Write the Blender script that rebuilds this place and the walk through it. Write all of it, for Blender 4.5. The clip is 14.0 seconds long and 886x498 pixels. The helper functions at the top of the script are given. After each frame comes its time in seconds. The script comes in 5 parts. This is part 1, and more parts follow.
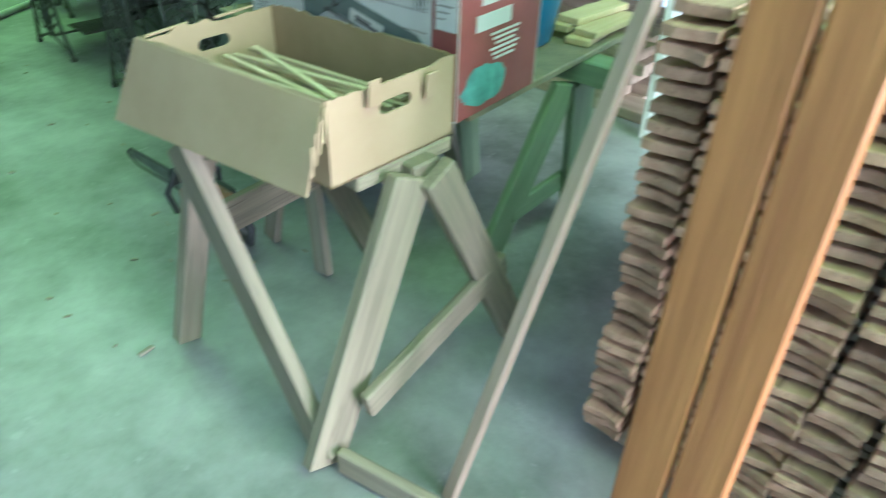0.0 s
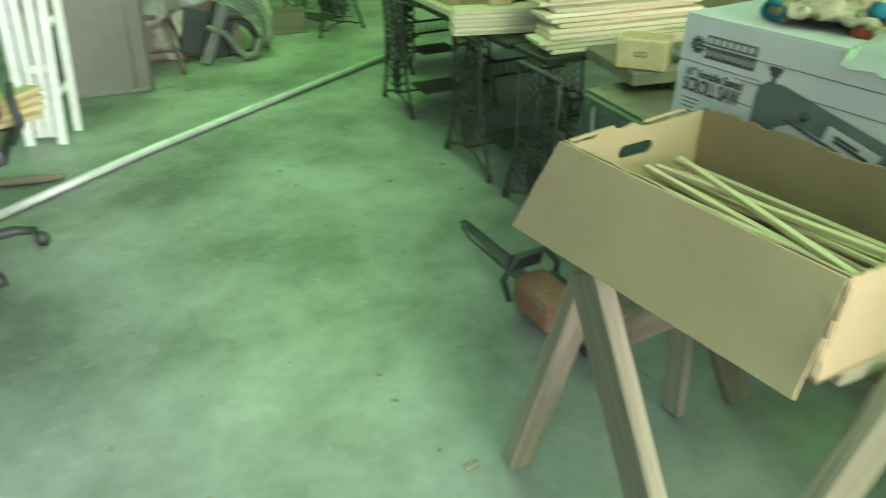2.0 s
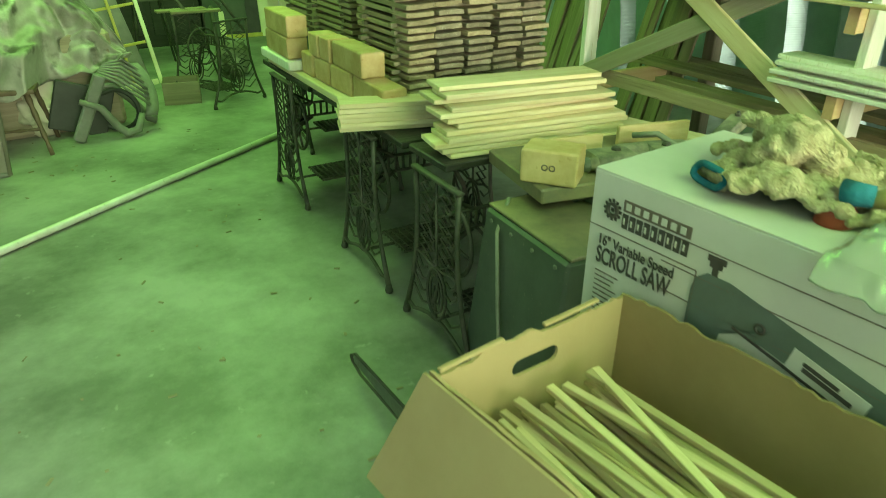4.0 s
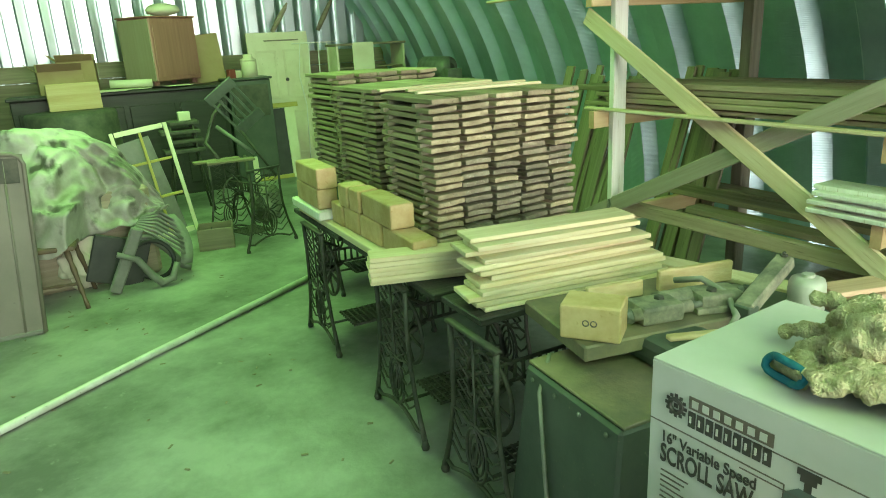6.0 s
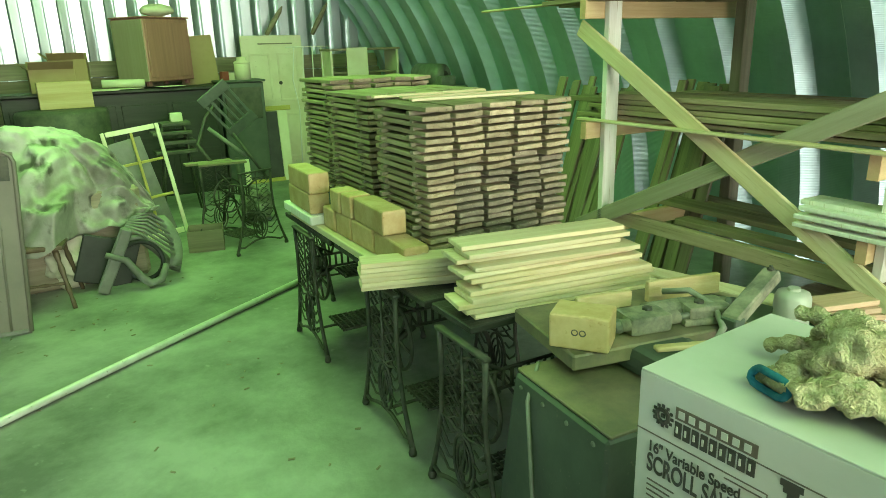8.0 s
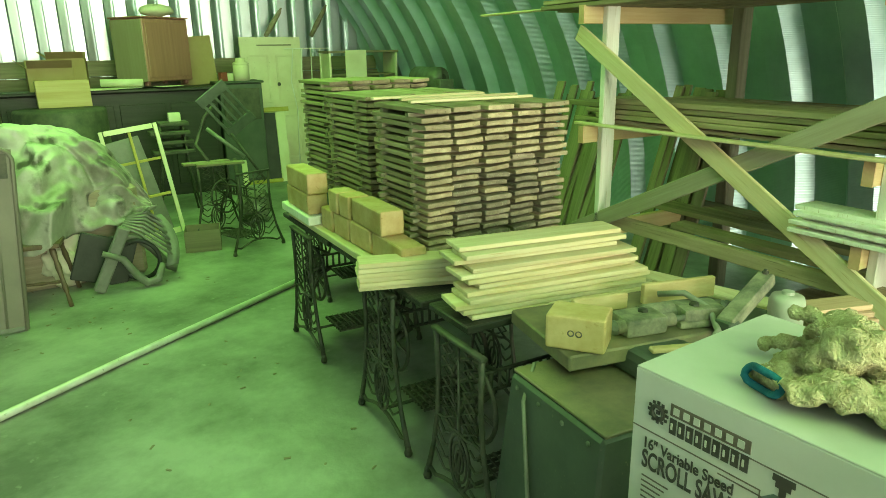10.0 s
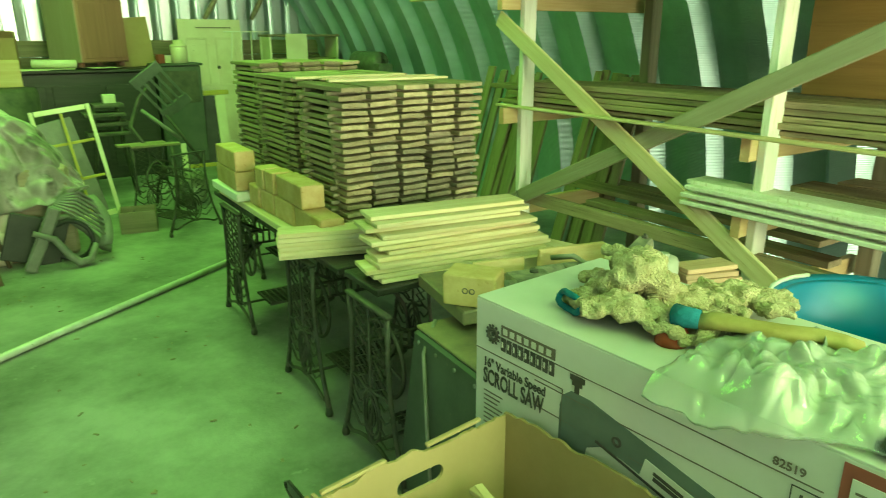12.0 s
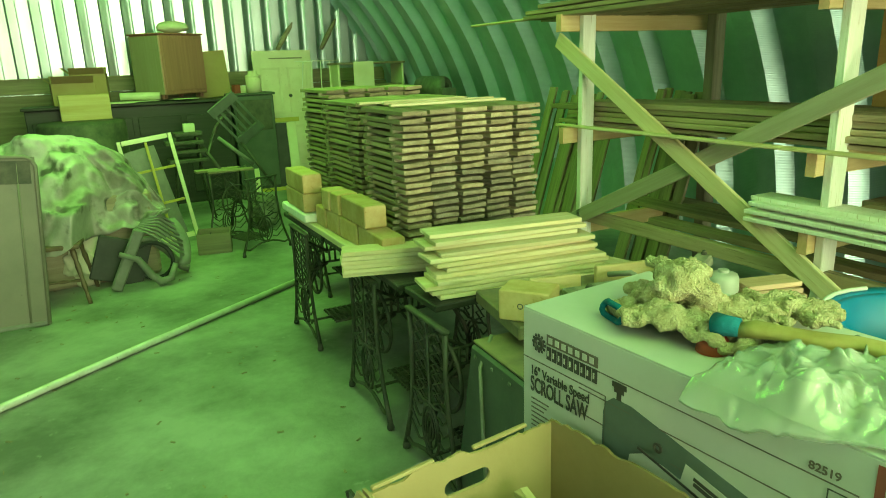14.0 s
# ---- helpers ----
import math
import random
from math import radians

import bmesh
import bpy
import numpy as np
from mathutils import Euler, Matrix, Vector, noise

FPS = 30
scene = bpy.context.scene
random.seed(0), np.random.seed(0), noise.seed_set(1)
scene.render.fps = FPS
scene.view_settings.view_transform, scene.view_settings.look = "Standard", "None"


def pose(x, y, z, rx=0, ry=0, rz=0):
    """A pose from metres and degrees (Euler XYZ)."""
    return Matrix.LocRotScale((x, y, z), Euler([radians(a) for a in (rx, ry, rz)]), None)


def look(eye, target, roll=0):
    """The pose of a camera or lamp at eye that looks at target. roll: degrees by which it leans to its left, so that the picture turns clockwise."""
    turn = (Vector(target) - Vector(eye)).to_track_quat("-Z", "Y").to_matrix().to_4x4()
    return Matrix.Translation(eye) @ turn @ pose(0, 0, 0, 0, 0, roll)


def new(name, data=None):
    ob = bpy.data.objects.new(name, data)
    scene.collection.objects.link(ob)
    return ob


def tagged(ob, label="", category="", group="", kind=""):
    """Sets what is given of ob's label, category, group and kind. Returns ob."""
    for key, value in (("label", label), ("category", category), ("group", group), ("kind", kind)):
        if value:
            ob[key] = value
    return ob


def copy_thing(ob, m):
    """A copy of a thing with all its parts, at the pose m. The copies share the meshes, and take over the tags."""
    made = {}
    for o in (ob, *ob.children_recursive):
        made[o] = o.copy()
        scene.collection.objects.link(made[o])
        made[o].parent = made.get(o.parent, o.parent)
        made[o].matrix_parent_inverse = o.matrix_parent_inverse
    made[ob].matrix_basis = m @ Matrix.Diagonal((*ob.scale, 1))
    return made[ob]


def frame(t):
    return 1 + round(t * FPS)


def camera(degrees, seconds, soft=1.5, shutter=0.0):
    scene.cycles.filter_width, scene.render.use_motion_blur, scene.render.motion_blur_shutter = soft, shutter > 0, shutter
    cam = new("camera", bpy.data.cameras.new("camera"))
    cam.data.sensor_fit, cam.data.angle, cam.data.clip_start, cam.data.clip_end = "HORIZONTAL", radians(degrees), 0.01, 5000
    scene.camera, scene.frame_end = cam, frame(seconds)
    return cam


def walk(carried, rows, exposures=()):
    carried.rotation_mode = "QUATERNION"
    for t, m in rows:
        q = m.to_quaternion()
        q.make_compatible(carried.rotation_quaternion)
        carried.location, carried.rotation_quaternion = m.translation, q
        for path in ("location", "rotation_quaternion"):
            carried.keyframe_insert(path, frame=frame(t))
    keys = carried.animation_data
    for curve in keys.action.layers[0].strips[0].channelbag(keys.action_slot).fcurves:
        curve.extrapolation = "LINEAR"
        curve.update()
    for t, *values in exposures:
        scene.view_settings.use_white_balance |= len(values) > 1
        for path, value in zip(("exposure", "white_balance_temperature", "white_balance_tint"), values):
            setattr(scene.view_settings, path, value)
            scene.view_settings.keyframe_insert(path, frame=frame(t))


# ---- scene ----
cam = camera(66.7, 14.0, 0.65, 0.5)
PATH = [
    (0, (-1.415, -4.390, 1.515), (-0.206, -3.294, 0.359), 1.9),
    (0.5, (-1.494, -4.258, 1.488), (-0.421, -3.033, 0.325), 2.1),
    (1, (-1.533, -4.065, 1.515), (-0.387, -2.762, 0.519), 2.7),
    (1.5, (-1.584, -3.934, 1.509), (-0.456, -2.601, 0.534), 4.6),
    (2, (-1.490, -3.861, 1.510), (-0.806, -2.290, 0.479), -1.4),
    (2.5, (-1.308, -3.799, 1.515), (-0.792, -2.146, 0.515), -3.0),
    (3, (-1.221, -3.747, 1.537), (-0.596, -2.152, 0.506), -4.6),
    (3.5, (-1.155, -3.581, 1.558), (-0.265, -2.046, 0.634), -0.8),
    (3.7, (-1.134, -3.515, 1.564), (-0.236, -1.989, 0.635), 0.2),
    (5.8, (-1.052, -3.319, 1.655), (-0.157, -1.641, 1.037), -2.7),
    (6, (-1.052, -3.321, 1.66), (-0.165, -1.629, 1.07), -3.1),
    (6.5, (-1.055, -3.326, 1.666), (-0.166, -1.628, 1.094), -2.6),
    (7, (-1.06, -3.33, 1.666), (-0.173, -1.629, 1.099), -2.1),
    (7.5, (-1.071, -3.332, 1.665), (-0.17, -1.643, 1.088), -0.9),
    (8, (-1.064, -3.329, 1.668), (-0.146, -1.647, 1.094), -1.7),
    (10.5, (-1.08, -3.353, 1.657), (-0.148, -1.675, 1.094), -0.9),
    (11, (-1.066, -3.424, 1.643), (-0.093, -1.779, 1.055), -0.2),
    (11.5, (-1.036, -3.535, 1.641), (0.102, -2.008, 1.03), 1.2),
    (12, (-1.037, -3.6, 1.641), (0.004, -2.001, 1.042), -0.2),
    (12.5, (-1.052, -3.644, 1.647), (-0.075, -1.985, 1.109), -0.9),
    (13, (-1.047, -3.669, 1.656), (-0.07, -1.993, 1.17), -1.6),
    (13.5, (-1.044, -3.672, 1.647), (-0.126, -1.964, 1.154), -2.3),
    (14, (-1.041, -3.676, 1.641), (-0.159, -1.961, 1.108), -2.0),
]
walk(cam, [(t, look(eye, target, roll)) for t, eye, target, roll in PATH],
     [(0, 0.16, 5350, 13), (0.5, 0.3, 5250, 19), (1, 0.18, 5500, 13), (1.6, 0.1, 6200, 5), (2.3, -0.06, 7100, -5), (3, -0.23, 9500, -28), (3.7, -0.1, 9500, -30), (6, 0.05, 7300, -12), (8, 0.0, 7800, -18), (10.5, -0.02, 10300, -34), (12, -0.05, 13000, -48), (14, -0.18, 13500, -52)])

# ---- light ----
world = bpy.data.worlds.new("world")
scene.world = world
world.use_nodes = True
wn = world.node_tree
sky = wn.nodes.new("ShaderNodeTexSky")
sky.sky_type, sky.sun_disc = 'NISHITA', False
sky.sun_elevation, sky.sun_rotation = radians(48), radians(200)
wn.links.new(sky.outputs["Color"], wn.nodes["Background"].inputs["Color"])
wn.nodes["Background"].inputs["Strength"].default_value = 0.1

sun = new("sun", bpy.data.lights.new("sun", 'SUN'))
sun.data.energy, sun.data.angle, sun.data.color = 2.5, radians(0.5), (1.0, 0.95, 0.88)
sun.matrix_basis = look((0, 0, 20), (6.3, 17.2, 0.0))

ARCH_R, ARCH_X = 3.9, -0.3          # radius and axis of the arched hut
Y_FAR, Y_NEAR = 6.9, -9.0
UNSEEN_SKYLIGHTS = ((0.6, 4.2, 190), (-6.8, -4.5, 150))   # assumed, out of view: stretches of y along the crown, watts of daylight


def area(name, m, sx, sy, watts, colour):
    ob = new(name, bpy.data.lights.new(name, 'AREA'))
    ob.data.shape, ob.data.size, ob.data.size_y = 'RECTANGLE', sx, sy
    ob.data.energy, ob.data.color = watts, colour
    ob.matrix_basis = m
    return ob


# daylight through the open doorway, and green overhead light from assumed fibreglass skylights out of view
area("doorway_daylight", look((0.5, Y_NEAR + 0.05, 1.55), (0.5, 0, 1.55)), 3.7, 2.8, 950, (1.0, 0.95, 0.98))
for ya, yb, watts in UNSEEN_SKYLIGHTS:
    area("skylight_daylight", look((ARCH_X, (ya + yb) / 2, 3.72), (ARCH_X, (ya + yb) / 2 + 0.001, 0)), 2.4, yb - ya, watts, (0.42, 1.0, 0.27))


# ---- materials ----
def mat(name, c1, c2=None, rough=0.6, metal=0.0, scale=6.0, stretch=(1, 1, 1), bump=0.15, fine=60.0, c3=None, spot=0.62,
        rand=0.0, trans=0.0, rough2=None):
    m = bpy.data.materials.new(name)
    m.use_nodes = True
    n, l = m.node_tree.nodes, m.node_tree.links
    b = n["Principled BSDF"]
    co = n.new("ShaderNodeTexCoord")
    mp = n.new("ShaderNodeMapping")
    mp.inputs["Scale"].default_value = stretch
    l.new(co.outputs["Object"], mp.inputs["Vector"])
    inf = n.new("ShaderNodeObjectInfo")
    off = n.new("ShaderNodeVectorMath")
    off.operation = 'SCALE'
    off.inputs[0].default_value = (17.3, 9.1, 5.7)
    l.new(inf.outputs["Random"], off.inputs["Scale"])
    l.new(off.outputs[0], mp.inputs["Location"])
    na = n.new("ShaderNodeTexNoise")
    na.inputs["Scale"].default_value, na.inputs["Detail"].default_value, na.inputs["Roughness"].default_value = scale, 8, 0.65
    nb = n.new("ShaderNodeTexNoise")
    nb.inputs["Scale"].default_value, nb.inputs["Detail"].default_value = fine, 4
    for k in (na, nb):
        l.new(mp.outputs[0], k.inputs["Vector"])
    mix = n.new("ShaderNodeMix")
    mix.data_type = 'RGBA'
    mix.inputs["A"].default_value, mix.inputs["B"].default_value = (*c1, 1), (*(c2 or [v * 0.7 for v in c1]), 1)
    rmp = n.new("ShaderNodeMapRange")
    rmp.inputs["From Min"].default_value, rmp.inputs["From Max"].default_value = 0.35, 0.65
    l.new(na.outputs["Fac"], rmp.inputs["Value"])
    l.new(rmp.outputs[0], mix.inputs["Factor"])
    out = mix.outputs["Result"]
    if c3:
        sp = n.new("ShaderNodeMapRange")
        sp.inputs["From Min"].default_value, sp.inputs["From Max"].default_value = spot, spot + 0.1
        l.new(nb.outputs["Fac"], sp.inputs["Value"])
        m3 = n.new("ShaderNodeMix")
        m3.data_type = 'RGBA'
        m3.inputs["B"].default_value = (*c3, 1)
        l.new(out, m3.inputs["A"])
        l.new(sp.outputs[0], m3.inputs["Factor"])
        out = m3.outputs["Result"]
    if rand:
        hs = n.new("ShaderNodeHueSaturation")
        vr = n.new("ShaderNodeMapRange")
        vr.inputs["To Min"].default_value, vr.inputs["To Max"].default_value = 1 - rand, 1 + rand
        l.new(inf.outputs["Random"], vr.inputs["Value"])
        l.new(vr.outputs[0], hs.inputs["Value"])
        l.new(out, hs.inputs["Color"])
        out = hs.outputs["Color"]
    l.new(out, b.inputs["Base Color"])
    rr = n.new("ShaderNodeMapRange")
    rr.inputs["To Min"].default_value, rr.inputs["To Max"].default_value = rough - 0.08, min(1, (rough2 or rough + 0.12))
    l.new(na.outputs["Fac"], rr.inputs["Value"])
    l.new(rr.outputs[0], b.inputs["Roughness"])
    b.inputs["Metallic"].default_value = metal
    if trans:
        b.inputs["Transmission Weight"].default_value = trans
    if bump:
        bp = n.new("ShaderNodeBump")
        bp.inputs["Strength"].default_value, bp.inputs["Distance"].default_value = bump, 0.01
        l.new(nb.outputs["Fac"], bp.inputs["Height"])
        l.new(bp.outputs[0], b.inputs["Normal"])
    return m


def wood(name, c1, c2, axis=0, rough=0.62, rand=0.12, c3=None, bump=0.2):
    """Grain runs along the object's axis 0, 1 or 2."""
    st = [1.0, 1.0, 1.0]
    st[axis] = 0.05
    return mat(name, c1, c2, rough, 0, 24, st, bump + 0.1, 110, c3, 0.62, rand)


CONCRETE = mat("concrete", (0.35, 0.35, 0.33), (0.13, 0.135, 0.12), 0.40, 0, 1.5, bump=0.3, fine=17, c3=(0.30, 0.295, 0.28), spot=0.66)
EARTH = mat("earth", (0.25, 0.22, 0.17), (0.16, 0.17, 0.1), 0.9, 0, 0.6)
# bluish base colour of the arch stands in for reflected sky
STEEL_ROOF = mat("galvanised_arch", (0.54, 0.66, 0.74), (0.44, 0.55, 0.63), 0.36, 0.78, 3, bump=0)
STEEL_END = mat("galvanised_sheet", (0.62, 0.66, 0.70), (0.5, 0.54, 0.58), 0.30, 1.0, 2, (1, 1, 0.2), bump=0.03)
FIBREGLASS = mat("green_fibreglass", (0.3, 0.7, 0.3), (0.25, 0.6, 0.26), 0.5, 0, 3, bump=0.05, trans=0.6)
IRON = mat("black_iron", (0.045, 0.046, 0.042), (0.11, 0.10, 0.085), 0.55, 0.35, 9, bump=0.2)
IRON_DUSTY = mat("dusty_iron", (0.06, 0.06, 0.055), (0.13, 0.12, 0.1), 0.65, 0.3, 9, bump=0.2)
PINE_X = wood("pine_x", (0.62, 0.47, 0.29), (0.52, 0.36, 0.2), 0)
PINE_Y = wood("pine_y", (0.62, 0.47, 0.29), (0.52, 0.36, 0.2), 1)
PALE_X = wood("pale_board_x", (0.74, 0.63, 0.46), (0.62, 0.48, 0.30), 0, c3=(0.55, 0.41, 0.25))
PALE_Y = wood("pale_board_y", (0.68, 0.58, 0.42), (0.58, 0.45, 0.28), 1)
OLD_X = wood("weathered_x", (0.30, 0.25, 0.19), (0.20, 0.16, 0.12), 0, 0.75, 0.2)
OLD_Y = wood("weathered_y", (0.42, 0.33, 0.235), (0.28, 0.21, 0.145), 1, 0.75, 0.25, c3=(0.17, 0.125, 0.085))
OLD_Z = wood("weathered_z", (0.38, 0.33, 0.26), (0.27, 0.23, 0.18), 2, 0.75, 0.15)
WHITE_WOOD = wood("white_painted_wood", (0.86, 0.83, 0.80), (0.76, 0.71, 0.67), 2, 0.55, 0.05, c3=(0.55, 0.46, 0.37))
YELLOW_BLOCK = mat("yellow_block", (0.62, 0.45, 0.26), (0.47, 0.30, 0.145), 0.55, 0, 8, bump=0.12, fine=40, c3=(0.42, 0.25, 0.1), spot=0.66, rand=0.1)
SALMON_END = mat("fresh_sawn_end", (0.66, 0.42, 0.28), (0.55, 0.34, 0.22), 0.7, 0, 20)
CARDBOARD = mat("cardboard", (0.36, 0.255, 0.155), (0.32, 0.22, 0.13), 0.8, 0, 5, bump=0.06)
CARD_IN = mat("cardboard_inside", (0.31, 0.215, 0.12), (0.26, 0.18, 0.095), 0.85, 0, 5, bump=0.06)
PRINT_WHITE = mat("printed_white_card", (0.56, 0.53, 0.51), (0.48, 0.45, 0.43), 0.45, 0, 3, bump=0.03)
PRINT_RED = mat("printed_red_card", (0.28, 0.07, 0.06), (0.22, 0.055, 0.05), 0.45, 0, 4, bump=0.03)
INK = mat("dark_ink", (0.045, 0.04, 0.04), (0.06, 0.05, 0.05), 0.5, 0, 5, bump=0)
INK_BROWN = mat("brown_ink", (0.12, 0.09, 0.08), (0.15, 0.11, 0.1), 0.5, 0, 5, bump=0)
PRINT_GREY = mat("printed_grey", (0.12, 0.145, 0.14), (0.09, 0.11, 0.105), 0.45, 0, 6, bump=0)
PRINT_TEAL = mat("printed_teal", (0.12, 0.33, 0.3), (0.07, 0.2, 0.19), 0.5, 0, 20, bump=0)
MACHINE = mat("green_grey_enamel", (0.10, 0.115, 0.095), (0.07, 0.085, 0.07), 0.5, 0.1, 4, bump=0.06, c3=(0.2, 0.18, 0.14), spot=0.68)
MACHINE_TOP = mat("dusty_cast_table", (0.19, 0.165, 0.12), (0.33, 0.27, 0.18), 0.6, 0.3, 6, bump=0.15)
CAST = mat("grey_casting", (0.2, 0.21, 0.18), (0.14, 0.145, 0.125), 0.55, 0.4, 14, bump=0.25)
BLUE_PLASTIC = mat("blue_plastic", (0.015, 0.17, 0.36), (0.02, 0.14, 0.3), 0.35, 0, 4, bump=0.03)
CLOTH = mat("knitted_cloth", (0.60, 0.51, 0.35), (0.36, 0.28, 0.17), 0.95, 0, 45, bump=1.0, fine=260)
BLUE_CUFF = mat("blue_knit", (0.02, 0.15, 0.22), (0.012, 0.09, 0.14), 0.9, 0, 30, bump=0.6)
YELLOW_CLOTH = mat("yellow_rubber", (0.42, 0.33, 0.15), (0.24, 0.17, 0.06), 0.6, 0, 8, bump=0.2)
RED_PLASTIC = mat("red_plastic", (0.35, 0.05, 0.03), None, 0.4, 0, 8, bump=0.03)
PLASTIC_BAG = mat("clear_plastic_bag", (0.90, 0.90, 0.85), (0.82, 0.82, 0.76), 0.10, 0, 7, bump=0.25, fine=45, trans=0.74)
TARP = mat("dirty_tarpaulin", (0.50, 0.48, 0.44), (0.16, 0.145, 0.12), 0.42, 0, 1.5, bump=0.12, c3=(0.09, 0.085, 0.07), spot=0.55, fine=5)
BROWN_PANEL = mat("brown_grey_enamel", (0.21, 0.19, 0.16), (0.17, 0.155, 0.13), 0.5, 0.1, 3, bump=0.05, c3=(0.09, 0.08, 0.07), spot=0.7, fine=30)
GREY_PLASTIC = mat("grey_plastic", (0.22, 0.22, 0.20), (0.14, 0.14, 0.125), 0.5, 0, 5, bump=0.06)
BLACK_PLASTIC = mat("black_plastic", (0.03, 0.03, 0.032), (0.05, 0.05, 0.05), 0.5, 0, 8, bump=0.06)
GALV_PIPE = mat("galvanised_pipe", (0.70, 0.70, 0.66), (0.56, 0.55, 0.5), 0.35, 0.1, 10, bump=0.1, c3=(0.24, 0.2, 0.16), spot=0.66)
SAW_ORANGE = mat("faded_orange_casing", (0.36, 0.15, 0.08), (0.27, 0.13, 0.08), 0.65, 0, 12, bump=0.1, c3=(0.3, 0.24, 0.18), spot=0.55)
DARK_WOOD = wood("dark_varnish", (0.035, 0.034, 0.03), (0.022, 0.021, 0.02), 0, 0.5, 0.1)
RED_WOOD = wood("red_mahogany", (0.36, 0.17, 0.15), (0.28, 0.13, 0.115), 2, 0.45, 0.05)
OCHRE_PAINT = mat("ochre_paint", (0.52, 0.42, 0.14), (0.42, 0.33, 0.1), 0.6, 0, 8, bump=0.1, c3=(0.22, 0.18, 0.09), spot=0.66)
CREAM_PAINT = mat("cream_paint", (0.80, 0.74, 0.60), (0.7, 0.62, 0.48), 0.55, 0, 3, bump=0.06, c3=(0.42, 0.35, 0.24), spot=0.68)
CHAIR_WOOD = wood("chair_wood", (0.14, 0.095, 0.06), (0.09, 0.06, 0.04), 2, 0.45, 0.1)
PAPER = mat("pale_paper", (0.7, 0.66, 0.56), (0.6, 0.55, 0.44), 0.8, 0, 4, bump=0.05)
RUBBER_HOSE = mat("grey_hose", (0.30, 0.29, 0.25), None, 0.6, 0, 10, bump=0.05)

# fine cross ripples on the arch sheets, by a wave along the height
_n, _l = STEEL_ROOF.node_tree.nodes, STEEL_ROOF.node_tree.links
_co, _wv, _bp = _n.new("ShaderNodeTexCoord"), _n.new("ShaderNodeTexWave"), _n.new("ShaderNodeBump")
_wv.wave_type, _wv.bands_direction, _wv.wave_profile = 'BANDS', 'Z', 'SIN'
_wv.inputs["Scale"].default_value = 26.0
_bp.inputs["Strength"].default_value, _bp.inputs["Distance"].default_value = 0.35, 0.003
_l.new(_co.outputs["Object"], _wv.inputs["Vector"])
_l.new(_wv.outputs["Fac"], _bp.inputs["Height"])
_l.new(_bp.outputs[0], _n["Principled BSDF"].inputs["Normal"])


# ---- builders ----
def link_mesh(name, bm, material, smooth=False):
    me = bpy.data.meshes.new(name)
    bmesh.ops.recalc_face_normals(bm, faces=bm.faces)
    bm.to_mesh(me)
    bm.free()
    if smooth:
        for p in me.polygons:
            p.use_smooth = True
    me.materials.append(material)
    return new(name, me)


def part(name, bm, material, parent, label="", smooth=False, m=None):
    ob = link_mesh(name, bm, material, smooth)
    ob.parent = parent
    if m is not None:
        ob.matrix_basis = m
    return tagged(ob, label)


def share(ob, m, name=None):
    """Another piece on the same mesh, under the same parent."""
    c = new(name or ob.name.split(".")[0], ob.data)
    c.parent, c.matrix_basis = ob.parent, m
    return c


def thing(name, m, label, category, group="", kind=""):
    ob = new(name)
    ob.empty_display_size = 0.1
    ob.matrix_basis = m
    return tagged(ob, label, category, group, kind)


def lone(name, bm, material, m, label, category, group="", kind="", smooth=False):
    ob = link_mesh(name, bm, material, smooth)
    ob.matrix_basis = m
    return tagged(ob, label, category, group, kind)


def slab(sx, sy, sz, bev=0.004, m=None, bm=None, seg=1):
    """A box with its base at z = 0, edges bevelled."""
    b = bmesh.new()
    bmesh.ops.create_cube(b, size=1.0)
    bmesh.ops.transform(b, matrix=Matrix.Translation((0, 0, sz / 2)) @ Matrix.Diagonal((sx, sy, sz, 1)), verts=b.verts)
    if bev:
        bmesh.ops.bevel(b, geom=b.edges[:], offset=bev, segments=seg, affect='EDGES', profile=0.6)
    if m is not None:
        bmesh.ops.transform(b, matrix=m, verts=b.verts)
    if bm is None:
        return b
    me = bpy.data.meshes.new("tmp")
    b.to_mesh(me)
    b.free()
    bm.from_mesh(me)
    bpy.data.meshes.remove(me)
    return bm


def span(a, b, w, t, bev=0.004, up=(0, 0, 1), bm=None):
    """A bar from a to b: w wide across, t thick along 'up'."""
    a, b = Vector(a), Vector(b)
    d = b - a
    x = d.normalized()
    y = Vector(up).cross(x).normalized()
    z = x.cross(y)
    m = Matrix.Translation((a + b) / 2) @ Matrix((x, y, z)).transposed().to_4x4() @ Matrix.Translation((0, 0, -t / 2))
    return slab(d.length, w, t, bev, m, bm)


def span_pose(a, b, up=(0, 0, 1)):
    """The pose of a bar's middle, its x axis from a to b, and its length."""
    a, b = Vector(a), Vector(b)
    x = (b - a).normalized()
    y = Vector(up).cross(x).normalized()
    return Matrix.Translation((a + b) / 2) @ Matrix((x, y, x.cross(y))).transposed().to_4x4(), (b - a).length


